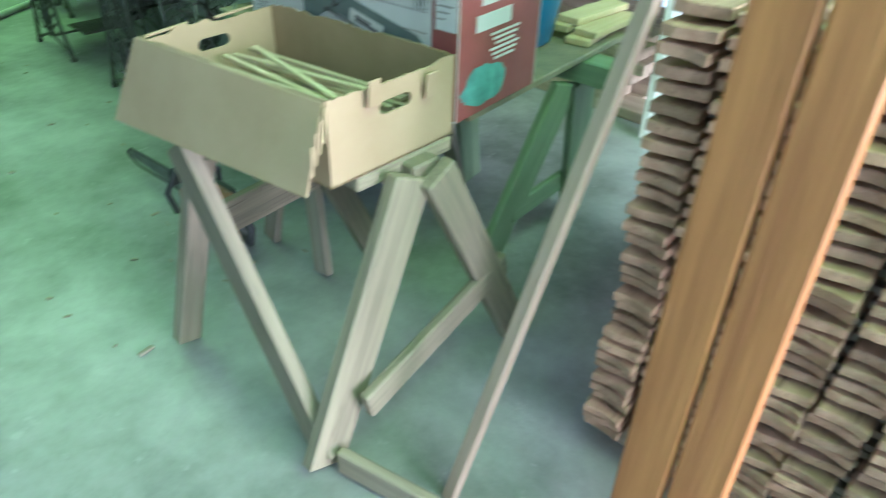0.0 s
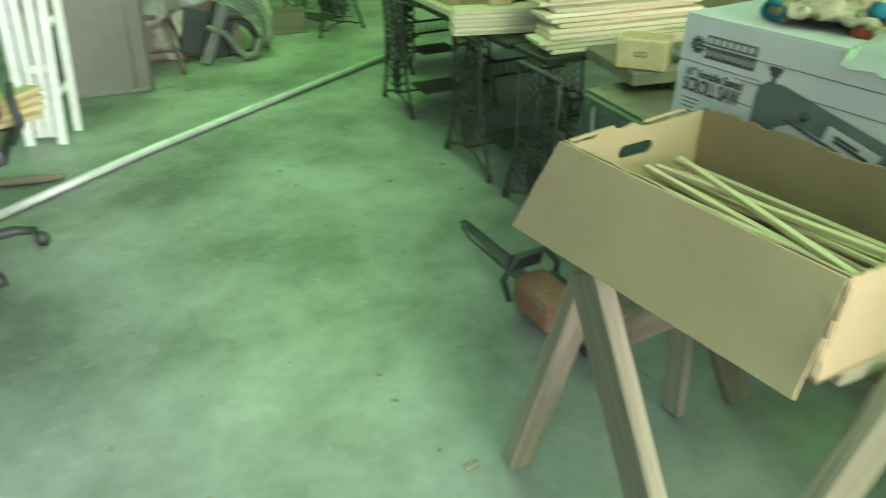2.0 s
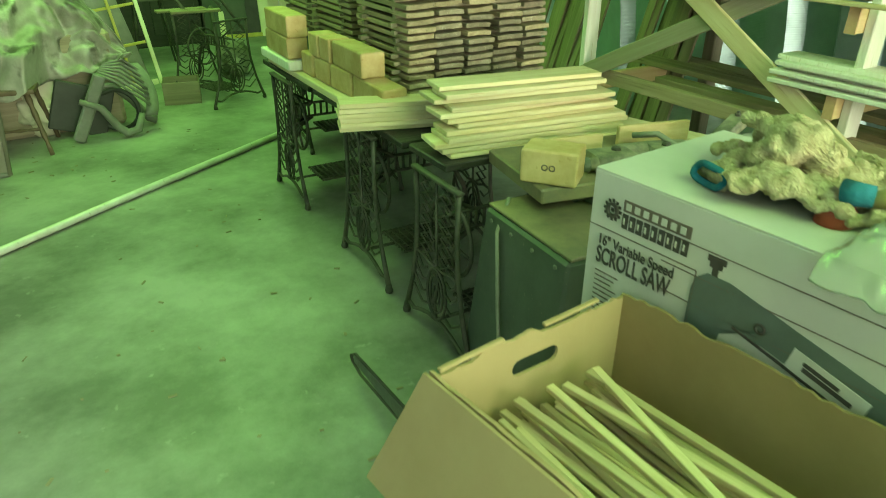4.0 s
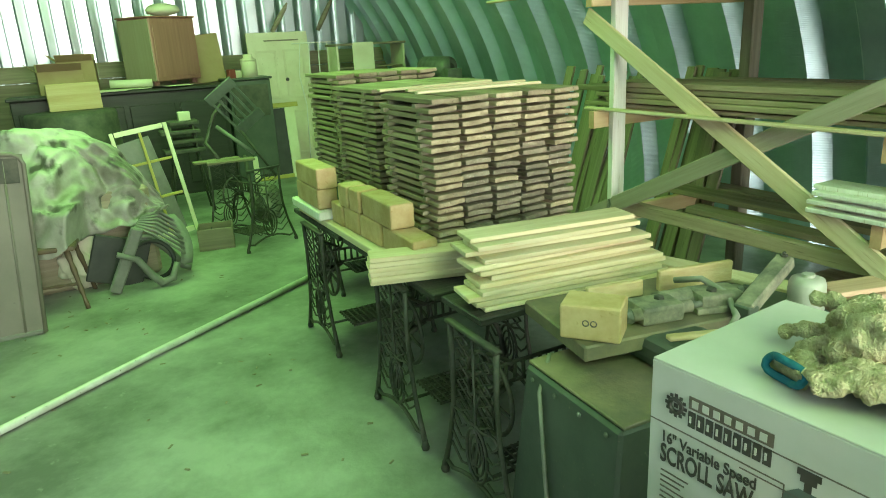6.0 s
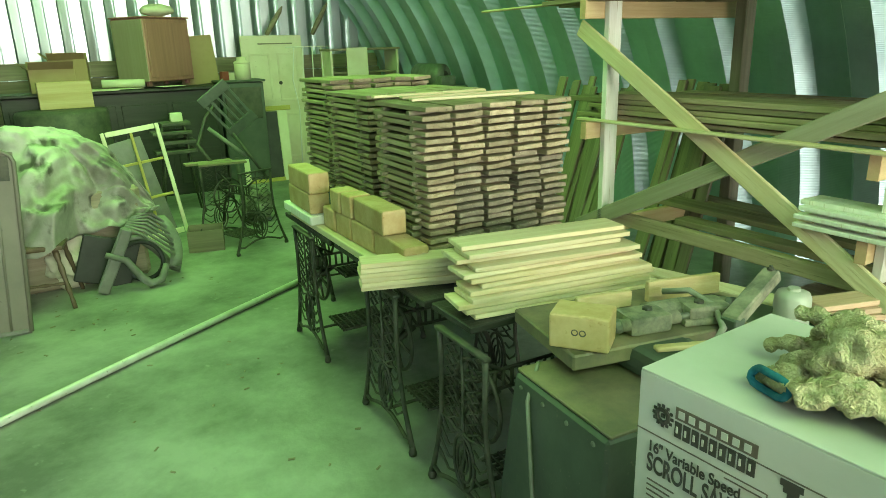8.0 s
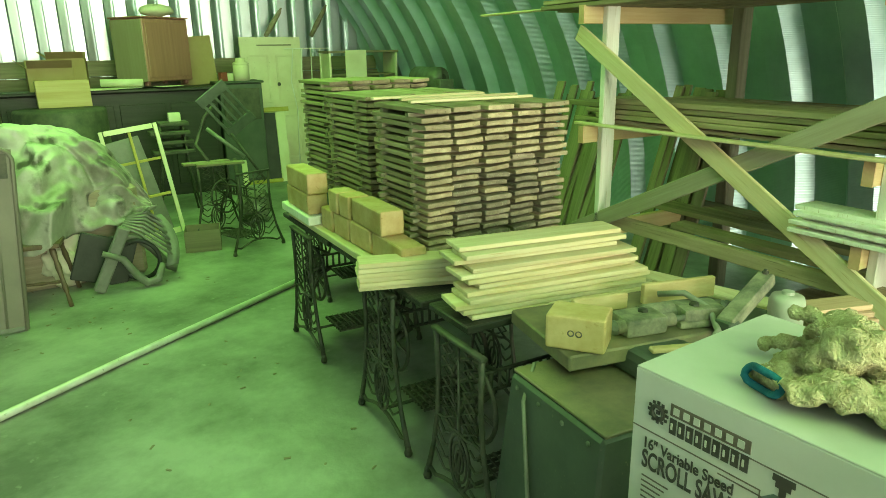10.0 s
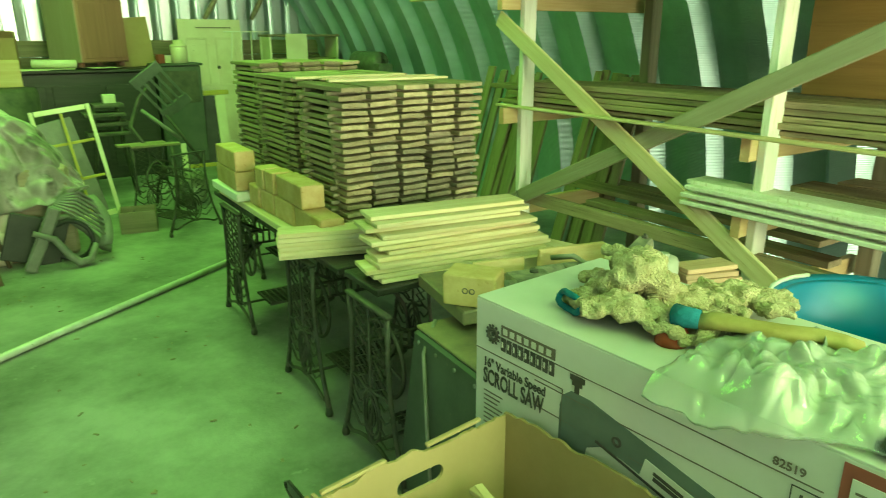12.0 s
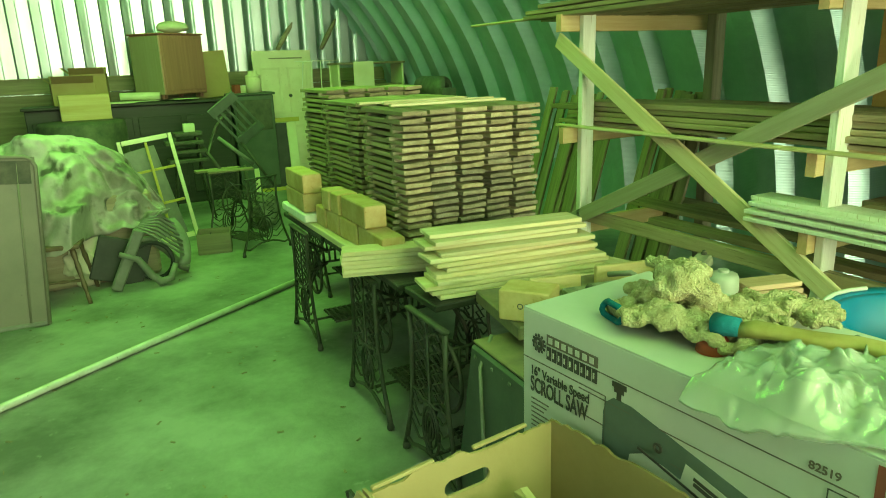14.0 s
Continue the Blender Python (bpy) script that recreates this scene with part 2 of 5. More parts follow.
def tube(pts, r, n=7, closed=False, bm=None):
    bm = bm or bmesh.new()
    pts = [Vector(p) for p in pts]
    rings, k, ref = [], len(pts), None
    for i, p in enumerate(pts):
        if closed:
            d = pts[(i + 1) % k] - pts[i - 1]
        else:
            d = pts[min(i + 1, k - 1)] - pts[max(i - 1, 0)]
        d.normalize()
        if ref is None:
            ref = d.orthogonal().normalized()
        u = (ref - d * ref.dot(d)).normalized()
        ref = u
        v = d.cross(u)
        rr = r[i] if isinstance(r, (list, tuple)) else r
        rings.append([bm.verts.new(p + (u * math.cos(2 * math.pi * j / n) + v * math.sin(2 * math.pi * j / n)) * rr) for j in range(n)])
    for i in range(k if closed else k - 1):
        a, b = rings[i], rings[(i + 1) % k]
        for j in range(n):
            bm.faces.new((a[j], a[(j + 1) % n], b[(j + 1) % n], b[j]))
    if not closed:
        bm.faces.new(rings[0][::-1])
        bm.faces.new(rings[-1])
    return bm


def lathe(profile, n=24, bm=None, cx=0, cy=0, sx=1.0, sy=1.0):
    """Turns (radius, z) pairs round the z axis."""
    bm = bm or bmesh.new()
    rings = [[bm.verts.new((cx + sx * r * math.cos(2 * math.pi * j / n), cy + sy * r * math.sin(2 * math.pi * j / n), z)) for j in range(n)]
             for r, z in profile]
    for a, b in zip(rings, rings[1:]):
        for j in range(n):
            bm.faces.new((a[j], a[(j + 1) % n], b[(j + 1) % n], b[j]))
    if profile[0][0] > 1e-5:
        bm.faces.new(rings[0][::-1])
    if profile[-1][0] > 1e-5:
        bm.faces.new(rings[-1])
    bmesh.ops.remove_doubles(bm, verts=bm.verts, dist=1e-6)
    return bm


def arc(cx, cz, r, a0, a1, n=12, x=0.0):
    """Points of an arc in the yz plane, degrees."""
    return [(x, cx + r * math.cos(radians(a0 + (a1 - a0) * i / n)), cz + r * math.sin(radians(a0 + (a1 - a0) * i / n))) for i in range(n + 1)]


def lump(sx, sy, sz, amp=0.2, freq=3.0, sub=4, seed=0.0, flat=True):
    """A crumpled soft lump that rests on z = 0."""
    bm = bmesh.new()
    bmesh.ops.create_icosphere(bm, subdivisions=sub, radius=1.0)
    for v in bm.verts:
        p = v.co.copy()
        d = noise.noise(p * freq + Vector((seed, seed * 0.7, 3.1))) + 0.5 * noise.noise(p * freq * 2.3 + Vector((seed, 1.0, seed)))
        v.co = p * (1 + amp * d)
        v.co = Vector((v.co.x * sx, v.co.y * sy, (v.co.z * 0.5 + 0.5) * sz))
        if flat:
            v.co.z = max(0.0, v.co.z)
    return bm


def words(text, size, material, parent, m, name="lettering", sx=1.0):
    cu = bpy.data.curves.new(name, 'FONT')
    cu.body, cu.size, cu.extrude, cu.offset = text, size, 0.0004, size * 0.02
    tmp = bpy.data.objects.new("tmp", cu)
    scene.collection.objects.link(tmp)
    me = bpy.data.meshes.new_from_object(tmp.evaluated_get(bpy.context.evaluated_depsgraph_get()))
    bpy.data.objects.remove(tmp)
    me.materials.clear()
    me.materials.append(material)
    ob = new(name, me)
    ob.parent, ob.matrix_basis = parent, m @ Matrix.Diagonal((sx, 1, 1, 1))
    return ob


# ---- the hut ----
floor_bm = slab(8.6, Y_FAR - Y_NEAR + 0.6, 0.12, 0, Matrix.Translation((ARCH_X, (Y_FAR + Y_NEAR) / 2, -0.12)))
lone("floor", floor_bm, CONCRETE, Matrix(), "worn grey concrete floor with stains and dust", "floor", kind="structure")
lone("ground", slab(400, 400, 0.1, 0, Matrix.Translation((0, 0, -0.26))), EARTH, Matrix(), "bare earth and grass outside the hut", "ground", kind="structure")


def arch_sheet():
    bm = bmesh.new()
    period, depth = 0.56, 0.11
    prof = [(0.0, 0.0), (0.17, 0.0), (0.25, depth), (0.48, depth)]
    ys = []
    y = Y_NEAR + 0.25
    while y < Y_FAR + 0.3:
        ys += [(y + a, d) for a, d in prof]
        y += period
    steps = 64
    grid = []
    for i in range(steps + 1):
        a = math.pi * i / steps
        grid.append([bm.verts.new((ARCH_X + (ARCH_R + d) * math.cos(a), yy, (ARCH_R + d) * math.sin(a) - 0.01)) for yy, d in ys])
    for i in range(steps):
        mid = abs(math.pi * (i + 0.5) / steps - math.pi / 2)
        for j in range(len(ys) - 1):
            yc = (ys[j][0] + ys[j + 1][0]) / 2
            if mid < 0.34 and any(ya < yc < yb for ya, yb, _ in UNSEEN_SKYLIGHTS):
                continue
            bm.faces.new((grid[i][j], grid[i][j + 1], grid[i + 1][j + 1], grid[i + 1][j]))
    return bm


arch = lone("ceiling", arch_sheet(), STEEL_ROOF, Matrix(), "arched roof of ribbed galvanised steel sheets", "ceiling", kind="structure")
sol = arch.modifiers.new("thickness", 'SOLIDIFY')
sol.thickness, sol.offset = 0.012, 1.0


# unseen panels, added to carry the green light from overhead
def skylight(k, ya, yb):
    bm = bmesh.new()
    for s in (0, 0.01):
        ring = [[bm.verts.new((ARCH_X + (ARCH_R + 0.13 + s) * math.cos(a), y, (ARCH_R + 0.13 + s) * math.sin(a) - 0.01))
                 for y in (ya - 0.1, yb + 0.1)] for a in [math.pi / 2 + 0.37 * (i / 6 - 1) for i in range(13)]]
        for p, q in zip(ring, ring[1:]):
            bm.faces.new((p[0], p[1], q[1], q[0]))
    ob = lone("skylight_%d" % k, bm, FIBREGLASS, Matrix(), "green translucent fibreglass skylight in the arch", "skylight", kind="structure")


for k, (ya, yb, _) in enumerate(UNSEEN_SKYLIGHTS):
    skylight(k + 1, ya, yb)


def end_sheet():
    bm = bmesh.new()
    period, depth = 0.27, 0.035
    prof = [(0.0, 0.0), (0.125, 0.0), (0.145, depth), (0.25, depth + 0.022)]
    xs = []
    x = -4.3
    while x < 3.7:
        xs += [(x + a, d) for a, d in prof]
        x += period
    cols = []
    for xx, d in xs:
        h = math.sqrt(max(0.0, (ARCH_R + 0.1) ** 2 - (xx - ARCH_X) ** 2))
        cols.append((bm.verts.new((xx, Y_FAR + d, 0.0)), bm.verts.new((xx, Y_FAR + d, h + 0.001))))
    for a, b in zip(cols, cols[1:]):
        bm.faces.new((a[0], b[0], b[1], a[1]))
    return bm


ws = lone("wall_far", end_sheet(), STEEL_END, Matrix(), "end wall of upright corrugated galvanised sheets", "wall", kind="structure")
sol = ws.modifiers.new("thickness", 'SOLIDIFY')
sol.thickness, sol.offset = 0.008, -1.0
lone("wall_rail", slab(7.4, 0.06, 0.2, 0.006, Matrix.Translation((ARCH_X, Y_FAR - 0.035, 1.42))), OLD_X, Matrix(), "weathered wooden rail across the end wall", "rail", kind="structure")
# assumed boarding, added to keep the wall dark below the rail
lone("wall_boarding", slab(7.6, 0.03, 1.41, 0.004, Matrix.Translation((ARCH_X, Y_FAR - 0.02, 0.0))), OLD_X, Matrix(), "dark weathered boarding assumed along the foot of the wall", "wall", kind="structure")

near = bmesh.new()
for x0, x1, z0, z1 in ((-4.6, -1.4, 0, 4.2), (2.45, 4.2, 0, 4.2), (-1.4, 2.45, 3.05, 4.2)):
    slab(x1 - x0, 0.12, z1 - z0, 0, Matrix.Translation(((x0 + x1) / 2, Y_NEAR - 0.06, z0)), near)
lone("wall_near", near, STEEL_END, Matrix(), "end wall with a wide open doorway", "wall", kind="structure")


# ---- sewing machine stands with boards and blocks on them ----
def treadle_stand(m, label):
    t = thing("treadle_stand", m, label, "sewing stand", "sewing machine stands in a row")
    # side frame in the yz plane; feet 0.515 apart, 0.70 high
    bm = bmesh.new()
    for s in (-1, 1):
        tube([(0, s * 0.257, 0.03), (0, s * 0.236, 0.085), (0, s * 0.195, 0.20), (0, s * 0.158, 0.36), (0, s * 0.148, 0.52), (0, s * 0.155, 0.69)],
             [0.013, 0.012, 0.010, 0.010, 0.010, 0.012], 6, bm=bm)
        # chain of wavy bars in the upper half
        for q in (0, 1):
            tube([(0, s * (0.074 + 0.040 * math.cos(math.pi * i + math.pi * q)), 0.685 - 0.042 * i) for i in range(9)], 0.0055, 5, bm=bm)
        # leaves between the medallion and the legs
        for i in range(4):
            z = 0.13 + i * 0.055
            w = 0.20 - 0.012 * i
            tube([(0, s * 0.07, z + 0.012), (0, s * (0.07 + w * 0.22), z - 0.004), (0, s * (0.07 + w * 0.44), z + 0.028), (0, s * w * 0.93, z + 0.05)], 0.0052, 5, bm=bm)
        tube([(0, s * 0.245, 0.07), (0, s * 0.19, 0.055), (0, s * 0.12, 0.082), (0, s * 0.06, 0.098), (0, 0, 0.10)], 0.009, 5, bm=bm)
        tube([(0, s * 0.155, 0.345), (0, s * 0.10, 0.352), (0, s * 0.05, 0.335), (0, 0, 0.342)], 0.0065, 5, bm=bm)
    # oval medallion with a scroll inside
    for ry, rz, r in ((0.070, 0.112, 0.007), (0.048, 0.082, 0.0055), (0.024, 0.046, 0.005)):
        tube([(0, ry * math.cos(a), 0.218 + rz * math.sin(a)) for a in [2 * math.pi * i / 20 for i in range(20)]], r, 5, True, bm)
    tube([(0, 0, 0.105), (0, 0.012, 0.17), (0, -0.012, 0.26), (0, 0, 0.34), (0, 0, 0.69)], 0.006, 5, bm=bm)
    slab(0.03, 0.34, 0.014, 0.003, Matrix.Translation((0, 0, 0.688)), bm)
    side = part("side_frame", bm, IRON, t, "black cast-iron scrollwork frame", True)
    share(side, Matrix.Translation((0.60, 0, 0)))
    foot = bmesh.new()
    lathe([(0.0, 0.0), (0.016, 0.002), (0.019, 0.014), (0.014, 0.03), (0.012, 0.045)], 10, foot)
    f = part("caster", foot, IRON, t, "", True, Matrix.Translation((0, 0.257, 0)))
    for x, y in ((0, -0.257), (0.6, 0.257), (0.6, -0.257)):
        share(f, Matrix.Translation((x, y, 0)))
    # cross brace with an openwork name plate
    bm = bmesh.new()
    for z in (0.46, 0.535):
        tube([(0.0, 0.02, z - 0.0), (0.15, 0.02, z), (0.45, 0.02, z), (0.6, 0.02, z)], 0.008, 5, bm=bm)
    for i in range(9):
        x = 0.15 + i * 0.0375
        slab(0.012, 0.012, 0.07, 0.002, Matrix.Translation((x, 0.02, 0.463)), bm)
    for x0, x1 in ((0.0, 0.17), (0.6, 0.43)):
        tube([(x0, 0.02, 0.17), (x0 + (x1 - x0) * 0.25, 0.02, 0.32), (x0 + (x1 - x0) * 0.6, 0.02, 0.42), (x1, 0.02, 0.455)], 0.012, 6, bm=bm)
        tube([(x0, 0.02, 0.63), (x0 + (x1 - x0) * 0.4, 0.02, 0.60), (x1, 0.02, 0.54)], 0.008, 5, bm=bm)
    part("cross_brace", bm, IRON, t, "openwork cast-iron brace", True)
    # drive wheel just inside the side frame
    bm = bmesh.new()
    tube([(0.09, 0.05 + 0.155 * math.cos(a), 0.42 + 0.155 * math.sin(a)) for a in [2 * math.pi * i / 28 for i in range(28)]], 0.009, 7, True, bm)
    wh = part("drive_wheel", bm, IRON, t, "spoked iron flywheel", True)
    for i in range(6):
        a = math.pi * i / 3 + 0.2
        part("spoke", tube([(0.09, 0.05, 0.42), (0.09, 0.05 + 0.08 * math.cos(a + 0.12), 0.42 + 0.08 * math.sin(a + 0.12)), (0.09, 0.05 + 0.15 * math.cos(a), 0.42 + 0.15 * math.sin(a))], 0.007, 5), IRON, wh, "", True)
    part("hub", tube([(0.06, 0.05, 0.42), (0.13, 0.05, 0.42)], 0.022, 8), IRON, wh, "", True)
    pedal = part("pedal", tube([(0.0, 0.0, 0.10), (0.6, 0.0, 0.10)], 0.008, 6), IRON_DUSTY, t, "dusty iron lattice pedal")
    b0 = part("pedal_bar", slab(0.30, 0.008, 0.012, 0), IRON_DUSTY, pedal, m=Matrix.Translation((0.3, -0.12, 0.10)))
    b1 = part("pedal_bar", slab(0.008, 0.25, 0.012, 0), IRON_DUSTY, pedal, m=Matrix.Translation((0.16, 0, 0.103)))
    for i in range(1, 9):
        share(b0, Matrix.Translation((0.3, -0.12 + i * 0.03, 0.10)))
        share(b1, Matrix.Translation((0.16 + i * 0.035, 0, 0.103)))
    return t


st = treadle_stand(pose(0, 0.2575, 0), "black cast-iron treadle sewing machine stand under boards")
copy_thing(st, pose(0, -0.80, 0))
copy_thing(st, pose(0.0, -1.49, 0))
copy_thing(st, pose(0.36, 1.15, 0))

TOP = 0.702
for y0, y1, x0, x1 in ((-0.13, 0.66, 0.02, 1.16), (-1.16, -0.16, 0.03, 1.1), (-1.47, -1.18, 0.05, 0.98), (0.7, 1.6, 0.34, 1.3)):
    lone("table_board", slab(x1 - x0, y1 - y0, 0.028, 0.004), DARK_WOOD, Matrix.Translation(((x0 + x1) / 2, (y0 + y1) / 2, TOP)),
         "dark wooden top laid on an iron treadle stand", "tabletop", "tops of the treadle stands")
TOP = 0.732
lone("plank", slab(0.15, 1.36, 0.035, 0.004), PALE_Y, Matrix.Translation((0.10, -0.12, TOP)), "pale plank along the table edge under yellow blocks", "plank")
lone("painted_board", slab(0.13, 0.5, 0.05, 0.006), WHITE_WOOD, Matrix.Translation((0.06, 0.33, TOP + 0.037)), "short white-painted board under two blocks", "board")


def block(x, y, z, ln, w=0.115, h=0.112, turn=0.0, label="yellow waxy wooden block with rounded edges"):
    return lone("wooden_block", slab(w, ln, h, 0.013, seg=3), YELLOW_BLOCK, pose(x, y, z, 0, 0, turn), label, "block", "yellow blocks along the table", smooth=False)


zb = TOP + 0.037
block(0.125, -0.765, zb, 0.34, turn=-2)
block(0.125, -0.455, zb, 0.24, turn=1)
block(0.12, -0.225, zb, 0.19, turn=0)
block(0.115, -0.03, zb, 0.17, turn=-1)
block(0.125, -0.545, zb + 0.114, 0.36, turn=-1.5)
block(0.12, -0.28, zb + 0.114, 0.12, turn=1, label="short yellow wooden block with a dark knot on its end")
block(0.115, -0.14, zb + 0.114, 0.13, turn=-1, label="short yellow wooden block with a dark knot on its end")
block(0.07, 0.32, zb + 0.052, 0.40, turn=-1)
block(0.07, 0.30, zb + 0.166, 0.40, turn=-1)


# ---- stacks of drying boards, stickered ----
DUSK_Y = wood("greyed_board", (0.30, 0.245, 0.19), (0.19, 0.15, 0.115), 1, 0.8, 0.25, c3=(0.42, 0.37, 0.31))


def lumber_stack(x0, x1, y0, y1, z0, z1, layers, cols, label, group="stacks of stickered boards", material=None):
    t = thing("lumber_stack", Matrix.Translation((x0, y0, z0)), label, "lumber stack", group)
    pitch, w = (z1 - z0) / layers, (x1 - x0) / cols
    th = pitch * 0.62
    rng = random.Random(int(x0 * 1000) + 7)

    def piece(k):
        """A rough-sawn board, cupped across its width, with worn end corners."""
        b = slab(w * (0.90, 0.84, 0.87)[k], y1 - y0, th, 0.0025, Matrix.Translation((0, (y1 - y0) / 2, 0)))
        bmesh.ops.subdivide_edges(b, edges=[e for e in b.edges if abs(e.verts[0].co.x - e.verts[1].co.x) > 0.04], cuts=3)
        for v in b.verts:
            u = v.co.x / w
            v.co.z += [0.010, -0.007, 0.004][k] * (u * u - 0.08) + [0.003, -0.004, 0.004][k] * u
            v.co.y += 0.006 * math.sin(5 * u + k)
        return b
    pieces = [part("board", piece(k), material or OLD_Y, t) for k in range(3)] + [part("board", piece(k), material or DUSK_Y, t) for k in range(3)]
    stk = part("sticker", slab(x1 - x0 + 0.02, 0.028, pitch - th + 0.004, 0), OLD_X, t)
    first = [True] * 6
    fs = True
    lean = [0.0] * cols
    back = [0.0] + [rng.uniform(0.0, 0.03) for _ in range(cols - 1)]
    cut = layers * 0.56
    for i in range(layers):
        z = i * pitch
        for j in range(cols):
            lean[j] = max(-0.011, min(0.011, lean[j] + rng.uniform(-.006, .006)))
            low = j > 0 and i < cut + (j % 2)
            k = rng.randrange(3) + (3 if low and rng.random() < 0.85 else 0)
            m = Matrix.Translation((w * (j + 0.5) + lean[j], rng.uniform(-.02, .014) + (back[j] if low else 0), z + rng.uniform(0, 0.004))) @ pose(0, 0, 0, rng.uniform(-.3, .3), rng.uniform(-1.5, 1.5), rng.uniform(-1.4, 1.4))
            if first[k]:
                pieces[k].matrix_basis, first[k] = m, False
            else:
                share(pieces[k], m)
        if i < layers - 1:
            for yy in (0.11, y1 - y0 - 0.1):
                m = Matrix.Translation(((x1 - x0) / 2 + rng.uniform(-.015, .015), yy + rng.uniform(-.012, .012), z + th - 0.002))
                if fs:
                    stk.matrix_basis, fs = m, False
                else:
                    share(stk, m)
    return t


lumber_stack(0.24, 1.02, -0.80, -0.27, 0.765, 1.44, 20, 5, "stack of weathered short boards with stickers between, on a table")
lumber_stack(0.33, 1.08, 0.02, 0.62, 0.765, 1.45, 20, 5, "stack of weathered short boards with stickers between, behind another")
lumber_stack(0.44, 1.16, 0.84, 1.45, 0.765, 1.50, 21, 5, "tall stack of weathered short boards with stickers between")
for y0, xx in ((-0.75, 0.63), (-0.33, 0.63), (0.07, 0.7), (0.55, 0.7), (0.9, 0.8), (1.38, 0.8)):
    lone("bearer", slab(0.76, 0.06, 0.031, 0.003), OLD_X, Matrix.Translation((xx, y0, TOP + 0.001)), "flat wooden bearer under a board stack", "bearer", "bearers under the stacks")
rr = random.Random(4)
for i in range(3):
    lone("loose_strip", slab(0.62, 0.035, 0.012, 0.002), PALE_X, pose(0.6 + rr.uniform(-.1, .12), -0.70 + i * 0.17, 1.449, 0, 0, rr.uniform(-5, 9)),
         "pale loose strip lying on top of a board stack", "strip", "strips on the board stack")

# ---- pile of planed boards and the bundle beside it ----
rr = random.Random(9)
z = TOP
for n_, yc, ln, xc in ((5, -1.375, 0.80, 0.48), (4, -1.335, 0.72, 0.49), (3, -1.285, 0.70, 0.46)):
    for i in range(n_):
        lone("planed_board", slab(ln + rr.uniform(-.03, .03), 0.155 + rr.uniform(-.02, .01), 0.0175, 0.002), PALE_X if rr.random() < 0.75 else PINE_X,
             pose(xc + rr.uniform(-.035, .03), yc + rr.uniform(-.028, .018), z, 0, 0, -7 + rr.uniform(-2.2, 2.2)),
             "freshly planed pale board lying in a pile", "board", "pile of planed boards")
        z += 0.0195
z = TOP
for i in range(6):
    lone("planed_board", slab(0.52, 0.12, 0.0185, 0.002), PALE_X, pose(0.13 + rr.uniform(-.006, .006), -0.955 + rr.uniform(-.008, .008), z, 0, 0, -17 + rr.uniform(-1, 1)),
         "pale thin board in a short bundle overhanging the table", "board", "bundle of thin boards")
    z += 0.0195

# ---- table saw ----
saw = thing("table_saw", pose(0.285, -1.955, 0, 0, 0, -3), "old green-grey table saw with a dusty table and steel cabinet", "table saw")
bm = slab(0.46, 0.46, 0.66, 0.01)
for v in bm.verts:
    k = 1 - v.co.z / 0.66
    v.co.x *= 1 + 0.30 * k
    v.co.y *= 1 + 0.16 * k
part("cabinet", bm, MACHINE, saw, "green-grey sheet steel cabinet")
part("lid", slab(0.44, 0.46, 0.012, 0.003), MACHINE_TOP, saw, "dusty steel lid", m=Matrix.Translation((0, 0, 0.662)))
bm = slab(0.22, 0.34, 0.09, 0.03, seg=2)
part("motor_housing", bm, MACHINE, saw, "", m=Matrix.Translation((0.17, 0.03, 0.675)))
for yy in (-0.18, -0.06, 0.06, 0.18):
    part("bolt", lathe([(0.008, 0), (0.008, 0.004), (0.004, 0.007)], 8), CAST, saw, m=pose(-0.236, yy, 0.63, 0, -90))
bm = slab(0.66, 0.42, 0.052, 0.006, Matrix.Translation((0, 0, -0.024)))
part("table", bm, MACHINE_TOP, saw, "dusty cast-iron table", m=pose(0.215, 0.215, 0.742, 0, 0, -7))
for xx, yy in ((0.06, 0.2), (0.5, 0.2)):
    part("bracket", slab(0.05, 0.2, 0.07, 0.004), MACHINE, saw, m=Matrix.Translation((xx, yy, 0.672)))
cable = tube([(-0.16, 0.20, 0.69), (-0.246, 0.13, 0.61), (-0.274, 0.06, 0.36), (-0.302, -0.02, 0.1), (-0.33, -0.06, 0.012), (-0.34, -0.28, 0.01)], 0.007, 6)
part("power_cable", cable, RUBBER_HOSE, saw, "grey power cable", True)

TS = 0.772
stamped = lone("wooden_block", slab(0.185, 0.13, 0.112, 0.012, seg=3), YELLOW_BLOCK, pose(0.235, -1.84, TS, 0, 0, -52), "yellow block with a stamped mark on the saw table", "block", "yellow blocks along the table")
for k in (-1, 1):
    part("stamp_mark", tube([(0.012 * k + 0.009 * math.cos(a), -0.0655, 0.058 + 0.009 * math.sin(a)) for a in [2 * math.pi * i / 12 for i in range(12)]], 0.0022, 4, True), INK_BROWN, stamped, "dark stamped ring")
lone("fence_board", span((0.37, -1.645, TS + 0.030), (0.58, -1.69, TS + 0.030), 0.022, 0.058), PINE_X, Matrix(), "pine fence board standing on the saw table", "board", "fence boards on the saw table")
lone("fence_board", span((0.65, -1.695, TS + 0.039), (0.94, -1.765, TS + 0.039), 0.024, 0.076), PINE_X, Matrix(), "taller pine fence board standing on the saw table", "board", "fence boards on the saw table")
lone("long_board", span((0.90, -1.19, 0.745), (1.12, -2.02, 0.748), 0.10, 0.022), PALE_Y, Matrix(), "pale board lying across the table end", "board")
lone("wood_strip", span((0.36, -2.02, 0.79), (0.66, -2.13, 0.785), 0.03, 0.016), PINE_X, Matrix(), "rough yellow wood strip lying by the saw", "strip")


DUST_CAST = mat("dusty_casting", (0.33, 0.30, 0.23), (0.13, 0.125, 0.10), 0.75, 0.1, 14, bump=0.15, fine=40)
